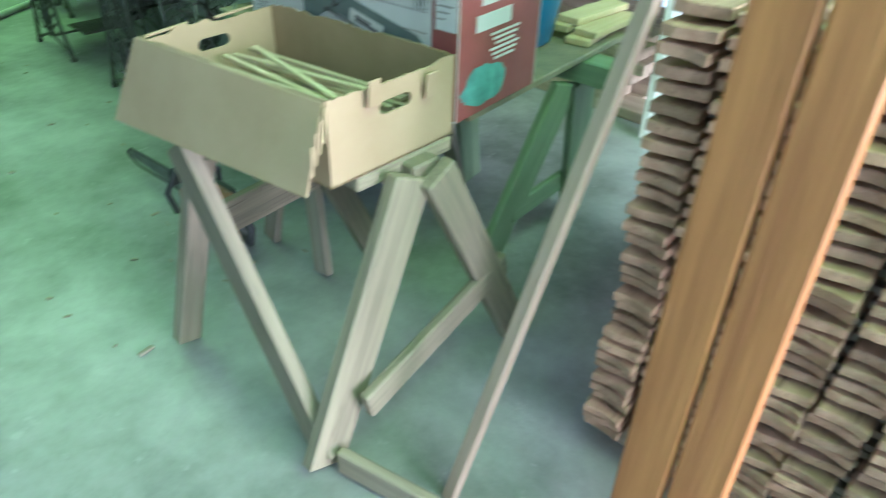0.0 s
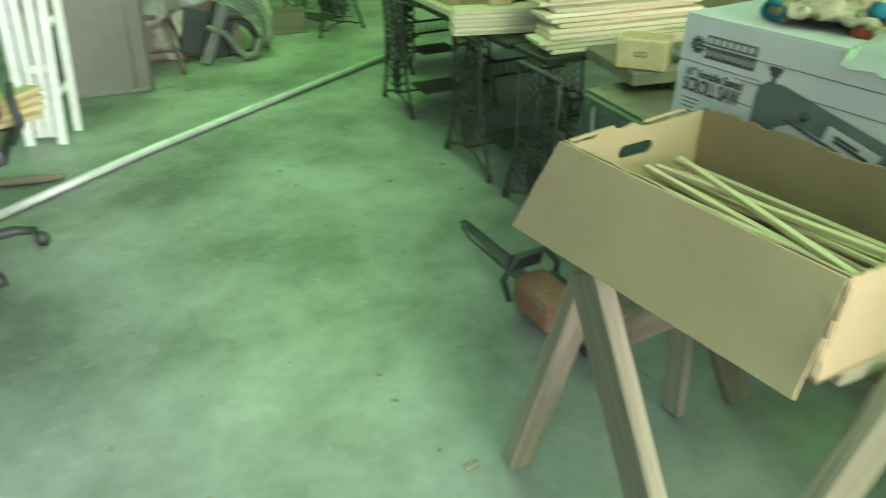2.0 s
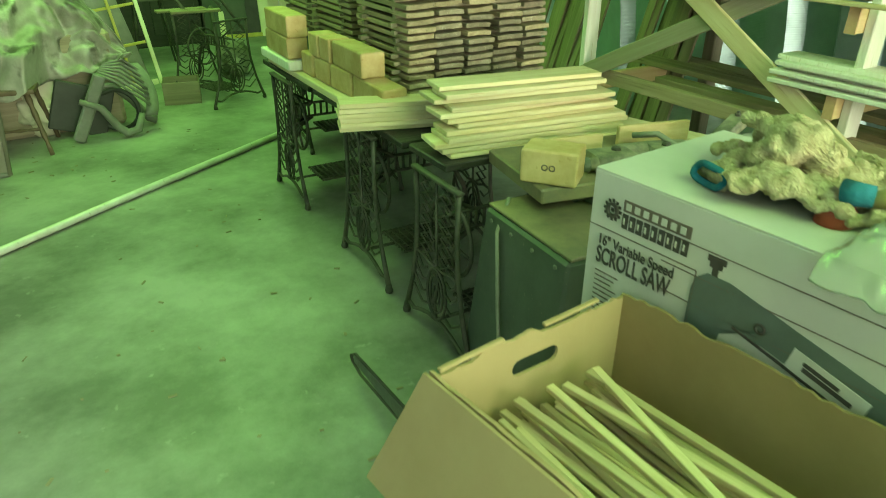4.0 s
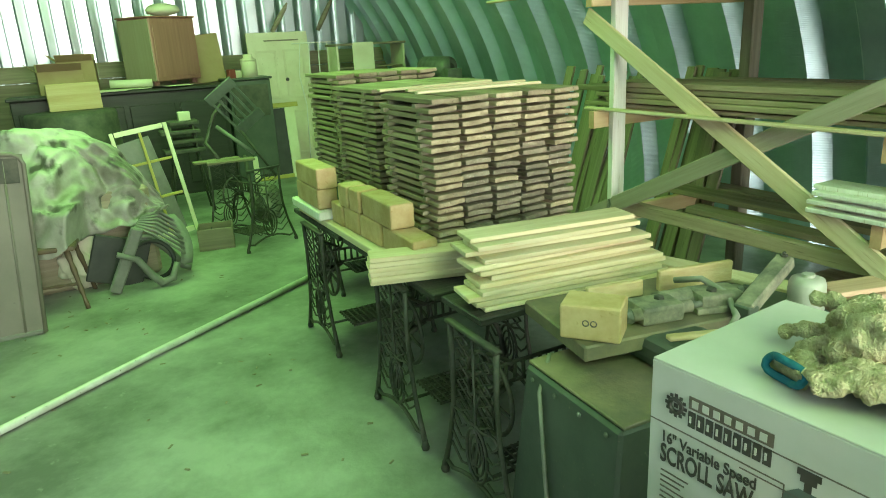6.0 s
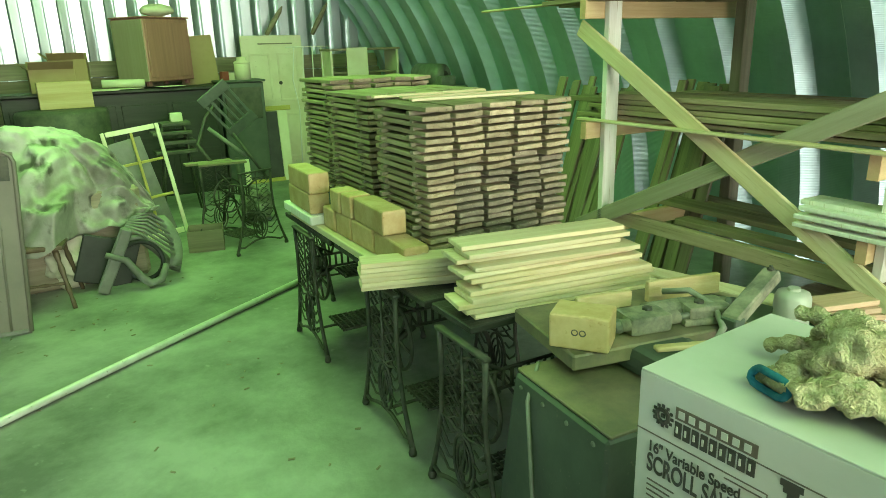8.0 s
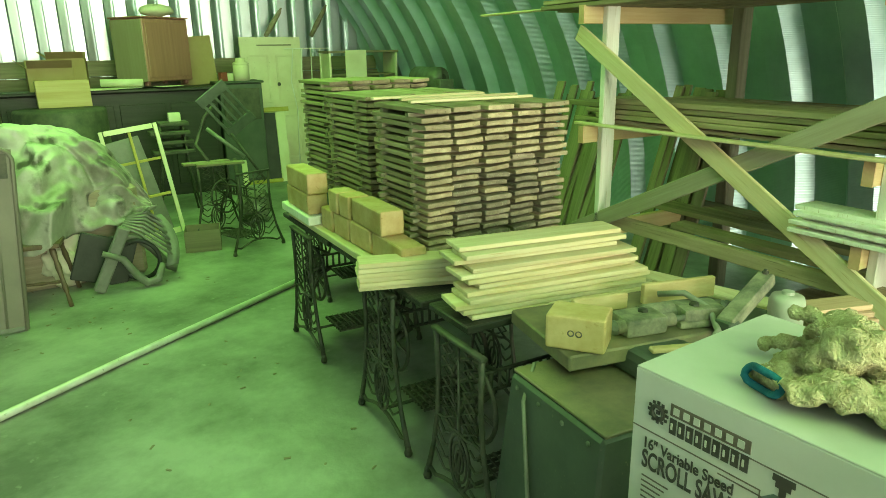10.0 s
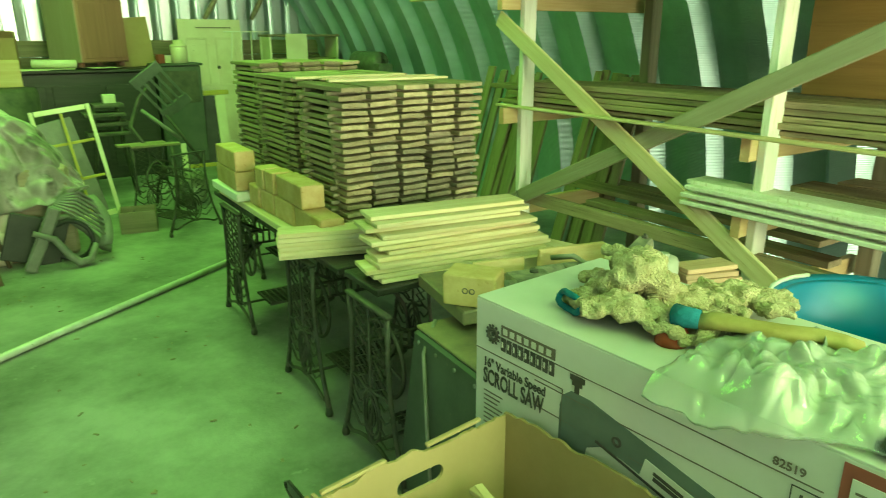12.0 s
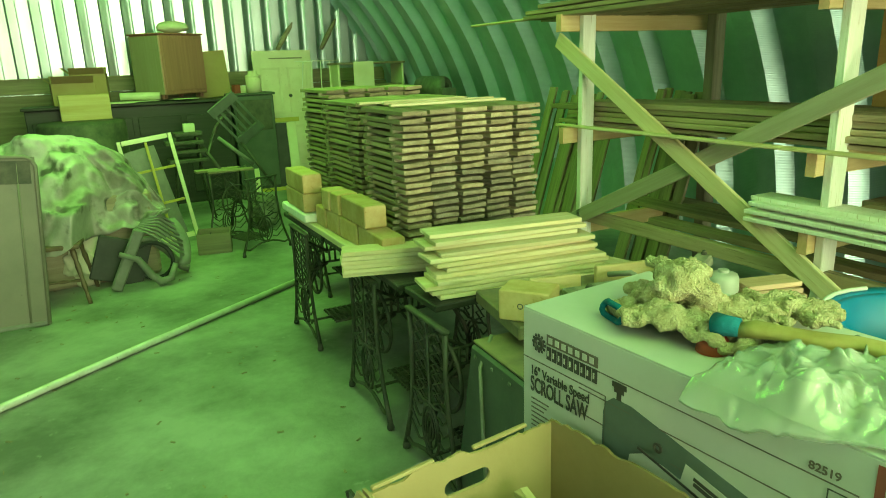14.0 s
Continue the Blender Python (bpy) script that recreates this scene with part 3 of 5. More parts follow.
MILKY = mat("milky_plastic", (0.66, 0.66, 0.6), (0.55, 0.54, 0.48), 0.35, 0, 9, bump=0.05, trans=0.35)


def casting(x, y, turn):
    t = thing("steel_casting", pose(x, y, TS, 0, 0, turn), "dusty grey cast machine guide with bolts", "machine part", "castings on the saw table")
    part("body", slab(0.15, 0.11, 0.06, 0.012, seg=2), DUST_CAST, t)
    part("flange", slab(0.19, 0.075, 0.022, 0.006, seg=2), DUST_CAST, t, m=Matrix.Translation((0.0, 0.03, 0.0)))
    part("shaft_end", tube([(0.11, -0.03, 0.035), (0.15, -0.03, 0.035)], 0.011, 8), CAST, t, "", True)
    part("shaft", tube([(-0.1, -0.03, 0.035), (0.11, -0.03, 0.035)], 0.022, 10), DUST_CAST, t, "", True)
    part("bolt_head", lathe([(0.018, 0), (0.018, 0.012), (0.012, 0.016)], 6), IRON, t, m=Matrix.Translation((0.02, 0.01, 0.054)))
    part("knob", lathe([(0.022, 0), (0.026, 0.015), (0.02, 0.03)], 12), CAST, t, m=pose(-0.09, -0.02, 0.03, 0, -90))


casting(0.47, -1.86, -12)
casting(0.70, -1.90, 160)
hump = bmesh.new()
rows_ = [[hump.verts.new((x, r * math.cos(math.pi * i / 12), r * math.sin(math.pi * i / 12))) for i in range(13)] for x, r in ((-0.07, 0.058), (0.07, 0.058), (0.07, 0.046), (-0.07, 0.046))]
for k in range(4):
    p, q = rows_[k], rows_[(k + 1) % 4]
    for i in range(12):
        hump.faces.new((p[i], p[i + 1], q[i + 1], q[i]))
for i in (0, 12):
    hump.faces.new([r_[i] for r_ in rows_])
lone("arched_guard", hump, DUST_CAST, pose(0.60, -1.83, TS, 0, 0, -12), "dusty arched steel guard on the saw table", "machine part")
ch = thing("steel_channel", Matrix(), "grey steel channel arm propped over the saw end", "machine arm")
part("channel", span((0.69, -2.02, 0.80), (0.95, -1.97, 0.90), 0.06, 0.045, 0.006), DUST_CAST, ch)
part("base_post", slab(0.05, 0.06, 0.075, 0.004, Matrix.Translation((0.70, -2.02, 0.74))), MACHINE, ch)
part("end_bolt", lathe([(0.011, 0), (0.011, 0.008), (0.006, 0.009), (0.006, 0.016)], 6), IRON, ch, m=Matrix.Translation((0.93, -1.975, 0.918)))
lone("hose", tube([(0.66, -1.76, 0.83), (0.70, -1.84, 0.85), (0.72, -1.93, 0.82), (0.66, -2.02, 0.785), (0.58, -2.06, 0.778)], 0.011, 7), RUBBER_HOSE, Matrix(), "short grey hose curled on the saw table", "hose", smooth=True)
lone("machine_bed", slab(0.34, 0.5, 0.745, 0.01), MACHINE, Matrix.Translation((0.99, -2.02, 0)), "dark steel side bed beside the saw", "machine bed")
jug = thing("plastic_jug", pose(0.94, -2.06, 0.747), "translucent white plastic jug with dust", "jug")
part("body", lathe([(0.0, 0), (0.050, 0.0), (0.057, 0.012), (0.055, 0.05), (0.058, 0.06), (0.056, 0.10), (0.050, 0.116), (0.028, 0.122), (0.0, 0.123)], 24), MILKY, jug, "", True)
part("cap", lathe([(0.02, 0.121), (0.02, 0.132), (0.0, 0.134)], 14), MILKY, jug)
PINK_X = wood("pinkish_board", (0.55, 0.36, 0.27), (0.42, 0.26, 0.19), 0)
for i in range(4):
    lone("short_board", slab(0.22, 0.10, 0.018, 0.002), PINK_X, pose(1.10 + 0.008 * (i % 2), -2.15 + 0.01 * i, 0.747 + 0.0195 * i, 0, 0, -28 + 4 * i), "short pinkish board beside the saw", "board", "pinkish boards beside the saw")


# ---- cardboard box of sticks on a sawhorse ----
def leg(name, a, b, w, t, material, parent, up=(0, 1, 0), label=""):
    m, ln = span_pose(a, b, up)
    return part(name, slab(ln, w, t, 0.005, Matrix.Translation((0, 0, -t / 2))), material, parent, label, m=m)


GREY_X = wood("grey_timber_x", (0.29, 0.24, 0.165), (0.18, 0.145, 0.10), 0, 0.75, 0.12, c3=(0.14, 0.11, 0.075))
GREEN_X = wood("green_painted_timber", (0.21, 0.27, 0.16), (0.15, 0.2, 0.115), 0, 0.6, 0.08)
horse = thing("sawhorse", Matrix(), "weathered grey wooden sawhorse carrying a cardboard box", "sawhorse")
leg("beam", (-0.40, -2.66, 0.72), (-0.40, -3.41, 0.72), 0.09, 0.09, GREY_X, horse, (0, 0, 1))
leg("leg", (-0.455, -3.41, 0.75), (-0.785, -3.42, 0.02), 0.125, 0.04, GREY_X, horse)
leg("leg", (-0.40, -3.44, 0.75), (-0.01, -3.44, 0.02), 0.10, 0.04, GREY_X, horse)
leg("leg", (-0.66, -2.80, 0.64), (-0.79, -2.735, 0.02), 0.075, 0.05, GREY_X, horse)
leg("leg", (-0.36, -2.74, 0.75), (-0.04, -2.80, 0.02), 0.09, 0.04, GREY_X, horse)
leg("brace", (-0.765, -2.93, 0.765), (-0.765, -3.41, 0.03), 0.115, 0.04, GREY_X, horse, (1, 0, 0.1))
leg("stretcher", (-0.60, -2.76, 0.40), (-0.20, -2.77, 0.44), 0.035, 0.11, GREY_X, horse, (0, 0, 1))
leg("stretcher", (-0.68, -3.48, 0.20), (-0.10, -3.44, 0.335), 0.03, 0.085, GREY_X, horse, (0, 0, 1))
leg("stretcher", (-0.76, -3.46, 0.05), (-0.69, -3.76, 0.05), 0.03, 0.08, GREY_X, horse, (0, 0, 1))
leg("top_rail", (-0.76, -2.95, 0.755), (-0.20, -2.9, 0.755), 0.08, 0.04, GREY_X, horse, (0, 0, 1))
leg("top_rail", (-0.58, -3.33, 0.755), (-0.27, -3.33, 0.755), 0.08, 0.04, GREY_X, horse, (0, 0, 1))

CBZ, CBH = 0.778, 0.2
cb = thing("cardboard_box", Matrix(), "open brown cardboard box with a torn folded-out flap", "box")
C_FL, C_BL, C_BR, C_FR = (-0.735, -2.765), (-0.335, -2.735), (-0.265, -3.365), (-0.655, -3.375)
rr = random.Random(2)


def card_wall(a, b, z0, h, ragged=0.0, hole=False, th=0.006):
    """A sheet from a to b, with a worn top edge and a rounded hand hole."""
    a, b = Vector((*a, 0)), Vector((*b, 0))
    n, d = 44, (b - a)
    ln = d.length
    dx, nx = d.normalized(), Vector((-d.y, d.x, 0)).normalized() * th
    lift = 0.0
    edge = []
    for i in range(n + 1):
        lift = max(-ragged, min(ragged * 0.4, lift + rr.uniform(-ragged, ragged) * 0.6))
        edge.append((ln * i / n, h + lift))
    loops = [[(0.0, 0.0), (ln, 0.0)] + edge[::-1]]
    if hole:
        cx, cz, half, r = ln / 2, h * 0.70, 0.033, 0.016
        loops.append([(cx + half + r * math.cos(q), cz + r * math.sin(q)) for q in [radians(-90 + 22.5 * i) for i in range(9)]]
                     + [(cx - half + r * math.cos(q), cz + r * math.sin(q)) for q in [radians(90 + 22.5 * i) for i in range(9)]])
    bm = bmesh.new()
    rings = []
    for side in (0, 1):
        es = []
        for lp in loops:
            vs = [bm.verts.new(a + dx * x + nx * side + Vector((0, 0, z0 + z))) for x, z in lp]
            es += [bm.edges.new((vs[i - 1], vs[i])) for i in range(len(vs))]
            rings.append(vs)
        bmesh.ops.triangle_fill(bm, use_beauty=True, use_dissolve=False, edges=es)
    for p, q in zip(rings[:len(loops)], rings[len(loops):]):
        for i in range(len(p)):
            bm.faces.new((p[i - 1], p[i], q[i], q[i - 1]))
    return bm


part("side", card_wall(C_FL, C_FR, CBZ, CBH, 0.004), CARDBOARD, cb)
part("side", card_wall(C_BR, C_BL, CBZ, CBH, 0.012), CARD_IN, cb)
part("end", card_wall(C_FR, C_BR, CBZ, CBH, 0.006, True), CARDBOARD, cb, "end with a hand hole")
part("end", card_wall(C_BL, C_FL, CBZ, CBH, 0.010, True), CARDBOARD, cb, "end with a hand hole and torn rim")
bm = bmesh.new()
vs = [bm.verts.new((x, y, z)) for z in (CBZ, CBZ + 0.006) for x, y in (C_FL, C_BL, C_BR, C_FR)]
bm.faces.new(vs[:4][::-1])
bm.faces.new(vs[4:])
for i in range(4):
    bm.faces.new((vs[i], vs[(i + 1) % 4], vs[4 + (i + 1) % 4], vs[4 + i]))
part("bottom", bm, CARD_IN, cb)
bm = bmesh.new()
n = 30
rows = []
for off in (0, 0.005):
    top = [Vector((C_FL[0] - 0.004 - off, C_FL[1] + 0.002, CBZ + CBH)).lerp(Vector((C_FR[0] - 0.004 - off, C_FR[1], CBZ + CBH)), i / n) for i in range(n + 1)]
    low = [Vector((-0.817, -2.716, 0.775)).lerp(Vector((-0.737, -3.402, 0.806)), i / n) + Vector((0, 0, rr.uniform(-.0006, .0006))) + Vector((-off, 0, 0)) for i in range(n + 1)]
    rows.append(([bm.verts.new(p) for p in top], [bm.verts.new(p) for p in low]))
(t0, l0), (t1, l1) = rows
for i in range(n):
    bm.faces.new((t0[i], t0[i + 1], l0[i + 1], l0[i]))
    bm.faces.new((t1[i], l1[i], l1[i + 1], t1[i + 1]))
    bm.faces.new((l0[i], l0[i + 1], l1[i + 1], l1[i]))
    bm.faces.new((t0[i], t1[i], t1[i + 1], t0[i + 1]))
for i in (0, n):
    bm.faces.new((t0[i], l0[i], l1[i], t1[i]))
part("flap", bm, CARDBOARD, cb, "flap folded outwards with a ragged edge")
# torn corrugated layers at the flap's open corner
for k in range(4):
    part("torn_layer", span((-0.664 - 0.018 * k, -3.385 - 0.006 * k, 0.972 - 0.02 * k), (-0.684 - 0.014 * k, -3.398 - 0.004 * k, 0.905 - 0.018 * k), 0.006, 0.003, 0.001, (0, 1, 0)), CARDBOARD, cb, "torn corrugated layer")
for p0, p1 in (((-0.52, -2.75, 0.978), (-0.40, -2.742, 0.985)), ((-0.72, -2.765, 0.975), (-0.60, -2.755, 0.982))):
    part("torn_edge", span(p0, p1, 0.010, 0.007, 0.002), CARDBOARD, cb, "frayed paper along the rim")

rr = random.Random(12)
STICK = wood("rough_stick", (0.56, 0.46, 0.30), (0.38, 0.29, 0.165), 0, 0.8, 0.25)
for i in range(84):
    lay = i // 24
    u = rr.uniform(0.06, 0.94)
    cx, cy = -0.505 + (u - 0.5) * 0.31, -3.06 + rr.uniform(-.025, .025)
    lone("wood_stick", slab(rr.uniform(0.46, 0.55), rr.uniform(.009, .015), rr.uniform(.006, .009), 0.001), STICK,
         pose(cx, cy, CBZ + 0.012 + lay * 0.022 + rr.uniform(0, .014), rr.uniform(-14, 14), rr.uniform(-1.5, 1.5), 96 + rr.uniform(-4, 4)),
         "thin rough-sawn pine stick lying in a cardboard box", "stick", "sticks in the cardboard box")
for i, (x, ang) in enumerate(((-0.49, 80), (-0.45, 103), (-0.53, 91), (-0.42, 98), (-0.56, 99))):
    lone("wood_stick", slab(0.53, 0.015, 0.010, 0.001), STICK, pose(x, -3.06, CBZ + 0.106 + (0.012 if i == 0 else 0.0015 * i), 0, 1.2 if i == 0 else 0, ang),
         "longer pine stick lying slantwise on other sticks", "stick", "sticks in the cardboard box")

# ---- green sawhorse with the printed carton, tub and gloves ----
g = thing("sawhorse", Matrix(), "green-painted wooden sawhorse with its beam end jutting from a board", "sawhorse")
leg("beam", (0.50, -3.40, 0.733), (0.44, -2.62, 0.733), 0.10, 0.078, GREEN_X, g, (0, 0, 1))
leg("leg", (0.43, -3.24, 0.69), (0.22, -3.13, 0.01), 0.03, 0.15, GREEN_X, g, (1, 0, 0))
leg("leg", (0.52, -3.25, 0.69), (0.72, -3.16, 0.01), 0.03, 0.13, GREEN_X, g, (1, 0, 0))
leg("leg", (0.40, -2.74, 0.69), (0.22, -2.66, 0.01), 0.03, 0.12, GREEN_X, g, (1, 0, 0))
leg("leg", (0.48, -2.74, 0.69), (0.66, -2.66, 0.01), 0.03, 0.12, GREEN_X, g, (1, 0, 0))
leg("stretcher", (0.30, -3.165, 0.20), (0.65, -3.175, 0.24), 0.025, 0.08, GREEN_X, g, (0, 0, 1))
g2 = thing("sawhorse", Matrix(), "dark wooden sawhorse under the far end of a board", "sawhorse")
leg("beam", (-0.28, -2.60, 0.735), (0.5, -2.60, 0.735), 0.08, 0.07, OLD_X, g2, (0, 0, 1))
for x, dx in ((-0.2, -0.06), (0.42, 0.06)):
    for s in (-1, 1):
        leg("leg", (x, -2.60 + s * 0.03, 0.72), (x + dx, -2.60 + s * 0.16, 0.01), 0.08, 0.03, OLD_X, g2, (1, 0, 0))
BZ = 0.774
lone("board_top", slab(0.92, 0.70, 0.022, 0.004), MACHINE_TOP, pose(0.25, -2.96, BZ, 0, 0, 5), "dusty board laid over two sawhorses", "board")
BZ = 0.797
for i, (zz, dy) in enumerate(((0, 0), (0.024, 0.02), (0.024, -0.09), (0.048, -0.02))):
    lone("scrap_board", slab(0.30, 0.085, 0.023, 0.003), PINE_X, pose(0.63 + 0.015 * i, -3.20 + dy + (0.06 if i else 0), BZ + zz, 0, 0, 10 - 4 * i), "pale scrap board lying beside a tub", "board", "scrap boards by the tub")

carton = thing("saw_carton", pose(-0.321, -2.620, BZ, 0, 0, -84.6), "large white and red printed scroll saw carton, dusty on top", "carton")
CL, CD, CH = 0.745, 0.37, 0.366        # local x along the front, y to the back, z up
part("front", slab(CL, 0.004, CH, 0.001, Matrix.Translation((CL / 2, 0.002, 0))), PRINT_WHITE, carton, "white printed front")
part("back", slab(CL, 0.004, CH, 0.001, Matrix.Translation((CL / 2, CD - 0.002, 0))), PRINT_WHITE, carton)
part("end", slab(0.004, CD - 0.008, CH, 0.001, Matrix.Translation((0.002, CD / 2, 0))), PRINT_WHITE, carton)
part("end", slab(0.004, CD - 0.008, CH, 0.001, Matrix.Translation((CL - 0.002, CD / 2, 0))), PRINT_RED, carton, "dark red printed end")
part("top", slab(CL - 0.001, CD - 0.001, 0.004, 0.001, Matrix.Translation((CL / 2, CD / 2, CH))), PRINT_WHITE, carton, "dusty white top with a taped seam")
part("bottom", slab(CL - 0.01, CD - 0.01, 0.004, 0.001, Matrix.Translation((CL / 2, CD / 2, 0.001))), CARDBOARD, carton)
FR = pose(0, -0.0012, 0, 90)       # lettering plane of the front


def bar(x, z, w, h, material=INK, name="printed_bar", turn=0.0, out=0.0):
    return part(name, slab(w, 0.0012, h, 0), material, carton, m=pose(x + w / 2, -0.0008 - out, z, 0, turn, 0))


part("red_band", slab(0.078, 0.0012, CH - 0.012, 0), PRINT_RED, carton, m=pose(CL - 0.040, -0.0008, 0.006))
for z in (0.055, 0.105, 0.155, 0.205, 0.255, 0.305):
    bar(0.16 if z < 0.31 else 0.0, z, 0.49 if z < 0.31 else 0.65, 0.0016, INK_BROWN, "printed_line")
bar(0.0, 0.264, 0.225, 0.0016, INK_BROWN, "printed_line")
bar(0.225, 0.02, 0.0016, 0.245, INK_BROWN, "printed_line")
bar(0.071, 0.311, 0.135, 0.021, INK_BROWN, "name_plate")
for i in range(7):
    bar(0.077 + i * 0.0182, 0.3155, 0.0105, 0.012, PRINT_WHITE, "name_bar", 0, 0.0012)
for i in range(9):
    bar(0.071 + i * 0.0152, 0.280, 0.0122, 0.027, INK, "name_bar")
    bar(0.074 + i * 0.0152, 0.288, 0.0032, 0.011, PRINT_WHITE, "name_bar", 0, 0.0012)
words("16\" Variable Speed", 0.027, INK, carton, FR @ Matrix.Translation((0.024, 0.2335, 0.0006)), sx=0.80)
words("SCROLL SAW", 0.046, INK, carton, FR @ Matrix.Translation((0.024, 0.197, 0.0006)), sx=0.58)
for i in range(9):
    bar(0.026, 0.178 - i * 0.010, 0.052 - 0.007 * (i % 3), 0.0022, INK_BROWN, "small_print")
bm = bmesh.new()
tube([(0.048 + 0.011 * math.cos(a), -0.001, 0.305 + 0.011 * math.sin(a)) for a in [2 * math.pi * i / 20 for i in range(20)]], 0.0042, 4, True, bm)
for i in range(12):
    a = 2 * math.pi * i / 12
    slab(0.0052, 0.0012, 0.0052, 0, Matrix.Translation((0.048 + 0.0172 * math.cos(a), -0.0008, 0.3024 + 0.0172 * math.sin(a))), bm)
slab(0.007, 0.0012, 0.007, 0, Matrix.Translation((0.048, -0.0008, 0.3015)), bm)
part("gear_mark", bm, INK, carton, "printed gear emblem")
# printed picture of the saw
bm = bmesh.new()
out_ = [(0.222, 0.0), (0.222, 0.205), (0.228, 0.226), (0.245, 0.240), (0.285, 0.240), (0.40, 0.214), (0.62, 0.166), (0.640, 0.150), (0.640, 0.126), (0.615, 0.108),
        (0.50, 0.133), (0.36, 0.164), (0.305, 0.168), (0.285, 0.150), (0.280, 0.12), (0.284, 0.0)]
f0 = [bm.verts.new((x, -0.0014, z + 0.03)) for x, z in out_]
f1 = [bm.verts.new((x, -0.0002, z + 0.03)) for x, z in out_]
bm.faces.new(f0)
bm.faces.new(f1[::-1])
for i in range(len(out_)):
    bm.faces.new((f0[i], f0[i - 1], f1[i - 1], f1[i]))
bmesh.ops.triangulate(bm, faces=[f for f in bm.faces if len(f.verts) > 4])
part("printed_saw", bm, PRINT_GREY, carton, "grey printed picture of the saw")
bar(0.241, 0.292, 0.032, 0.010, INK, "printed_knob")
bar(0.246, 0.283, 0.022, 0.011, INK, "printed_knob")
bar(0.252, 0.270, 0.010, 0.015, INK, "printed_knob")
dot = bmesh.new()
tube([(0.345 + 0.007 * math.cos(a), -0.0022, 0.222 + 0.007 * math.sin(a)) for a in [2 * math.pi * i / 14 for i in range(14)]], 0.0028, 4, True, dot)
part("printed_dial", dot, INK, carton)
bar(0.300, 0.176, 0.215, 0.0045, INK, "printed_edge", 13.0, 0.0012)
bar(0.39, 0.172, 0.115, 0.036, PRINT_WHITE, "printed_label", 13.5, 0.0012)
bar(0.415, 0.182, 0.075, 0.007, INK, "printed_label", 13.5, 0.0022)
bar(0.415, 0.194, 0.055, 0.006, INK, "printed_label", 13.5, 0.0022)
bar(0.57, 0.03, 0.022, 0.135, INK, "printed_clamp", 0, 0.0012)
bar(0.535, 0.085, 0.09, 0.022, INK, "printed_clamp", 0, 0.0012)
bar(0.545, 0.145, 0.045, 0.016, INK, "printed_clamp", 10, 0.0012)
bar(0.678, 0.225, 0.062, 0.118, PRINT_WHITE, "printed_label", 0, 0.0012)
words("82519", 0.017, INK_BROWN, carton, FR @ Matrix.Translation((0.585, CH - 0.052, 0.0006)), "printed_number")
for i in range(6):
    bar(0.684, 0.325 - i * 0.015, 0.045 - 0.012 * (i % 3), 0.003, INK_BROWN, "small_print", 0, 0.0024)
for x in (0.624, 0.634):
    bar(x, CH - 0.10, 0.004, 0.022, INK, "arrow_mark")
for x, z, w, h in ((0.612, CH - 0.105, 0.036, 0.0014), (0.612, CH - 0.07, 0.036, 0.0014), (0.612, CH - 0.105, 0.0014, 0.036), (0.648, CH - 0.105, 0.0014, 0.036)):
    bar(x, z, w, h, INK, "mark_frame")
for y, z, w, h, mm in ((0.09, 0.27, 0.17, 0.045, PRINT_WHITE), (0.07, 0.21, 0.15, 0.04, PRINT_WHITE)):
    part("printed_label", slab(0.0012, w, h, 0), mm, carton, m=Matrix.Translation((CL + 0.0008, y + w / 2, z)))
for i in range(6):
    part("small_print", slab(0.0012, 0.13 - 0.02 * (i % 3), 0.006, 0), PRINT_WHITE, carton, m=Matrix.Translation((CL + 0.0008, 0.2, 0.19 - i * 0.013)))
bm = lump(0.09, 0.0008, 0.10, 0.35, 2.5, 3, 4.0, False)
part("printed_picture", bm, PRINT_TEAL, carton, "teal printed picture on the red end", m=Matrix.Translation((CL + 0.0012, 0.12, 0.02)) @ pose(0, 0, 0, 0, 0, 90))
CT = BZ + CH + 0.005


def on_carton(x, y, z=0.0, turn=0.0):
    """A pose on the carton's top: x along its front, y to its back."""
    return pose(-0.321, -2.620, CT + z, 0, 0, -84.6) @ pose(x, y, 0, 0, 0, turn)


def bend(pts, radii, flat=1.0, n=18):
    """A soft tube through pts, rounded at both ends, flattened upright."""
    pts = [Vector(p) for p in pts]
    q = [pts[0] * 2 - pts[1]] + pts + [pts[-1] * 2 - pts[-2]]
    path, rad = [], []
    steps = 10
    for i in range(len(pts) - 1):
        for s in range(steps + (1 if i == len(pts) - 2 else 0)):
            u = s / steps
            a, b, c, d = q[i:i + 4]
            path.append(0.5 * (2 * b + (c - a) * u + (2 * a - 5 * b + 4 * c - d) * u * u + (3 * b - a - 3 * c + d) * u ** 3))
            rad.append(radii[i] + (radii[i + 1] - radii[i]) * u)
    d = (path[-1] - path[-2]).normalized()
    end = path[-1].copy()
    for k, f in ((0.4, 0.9), (0.7, 0.68), (0.92, 0.36)):
        path.append(end + d * radii[-1] * k)
        rad.append(radii[-1] * f)
    bm = tube(path, rad, n)
    mid = sum((p.z for p in path)) / len(path)
    for v in bm.verts:
        v.co.z = mid + (v.co.z - mid) * flat
    return bm


def knit(bm, seed):
    """Creases and shaggy yarn relief."""
    bm.normal_update()
    for v in bm.verts:
        v.co += v.normal * (noise.noise(v.co * 42 + Vector((seed, 0, 0))) * 0.012 - abs(noise.noise(v.co * 60 + Vector((0, seed, 0)))) * 0.010 + 0.004 + noise.noise(v.co * 190) * 0.0025 - 0.002)
        v.co.z = max(0.0005, v.co.z)
    return bm


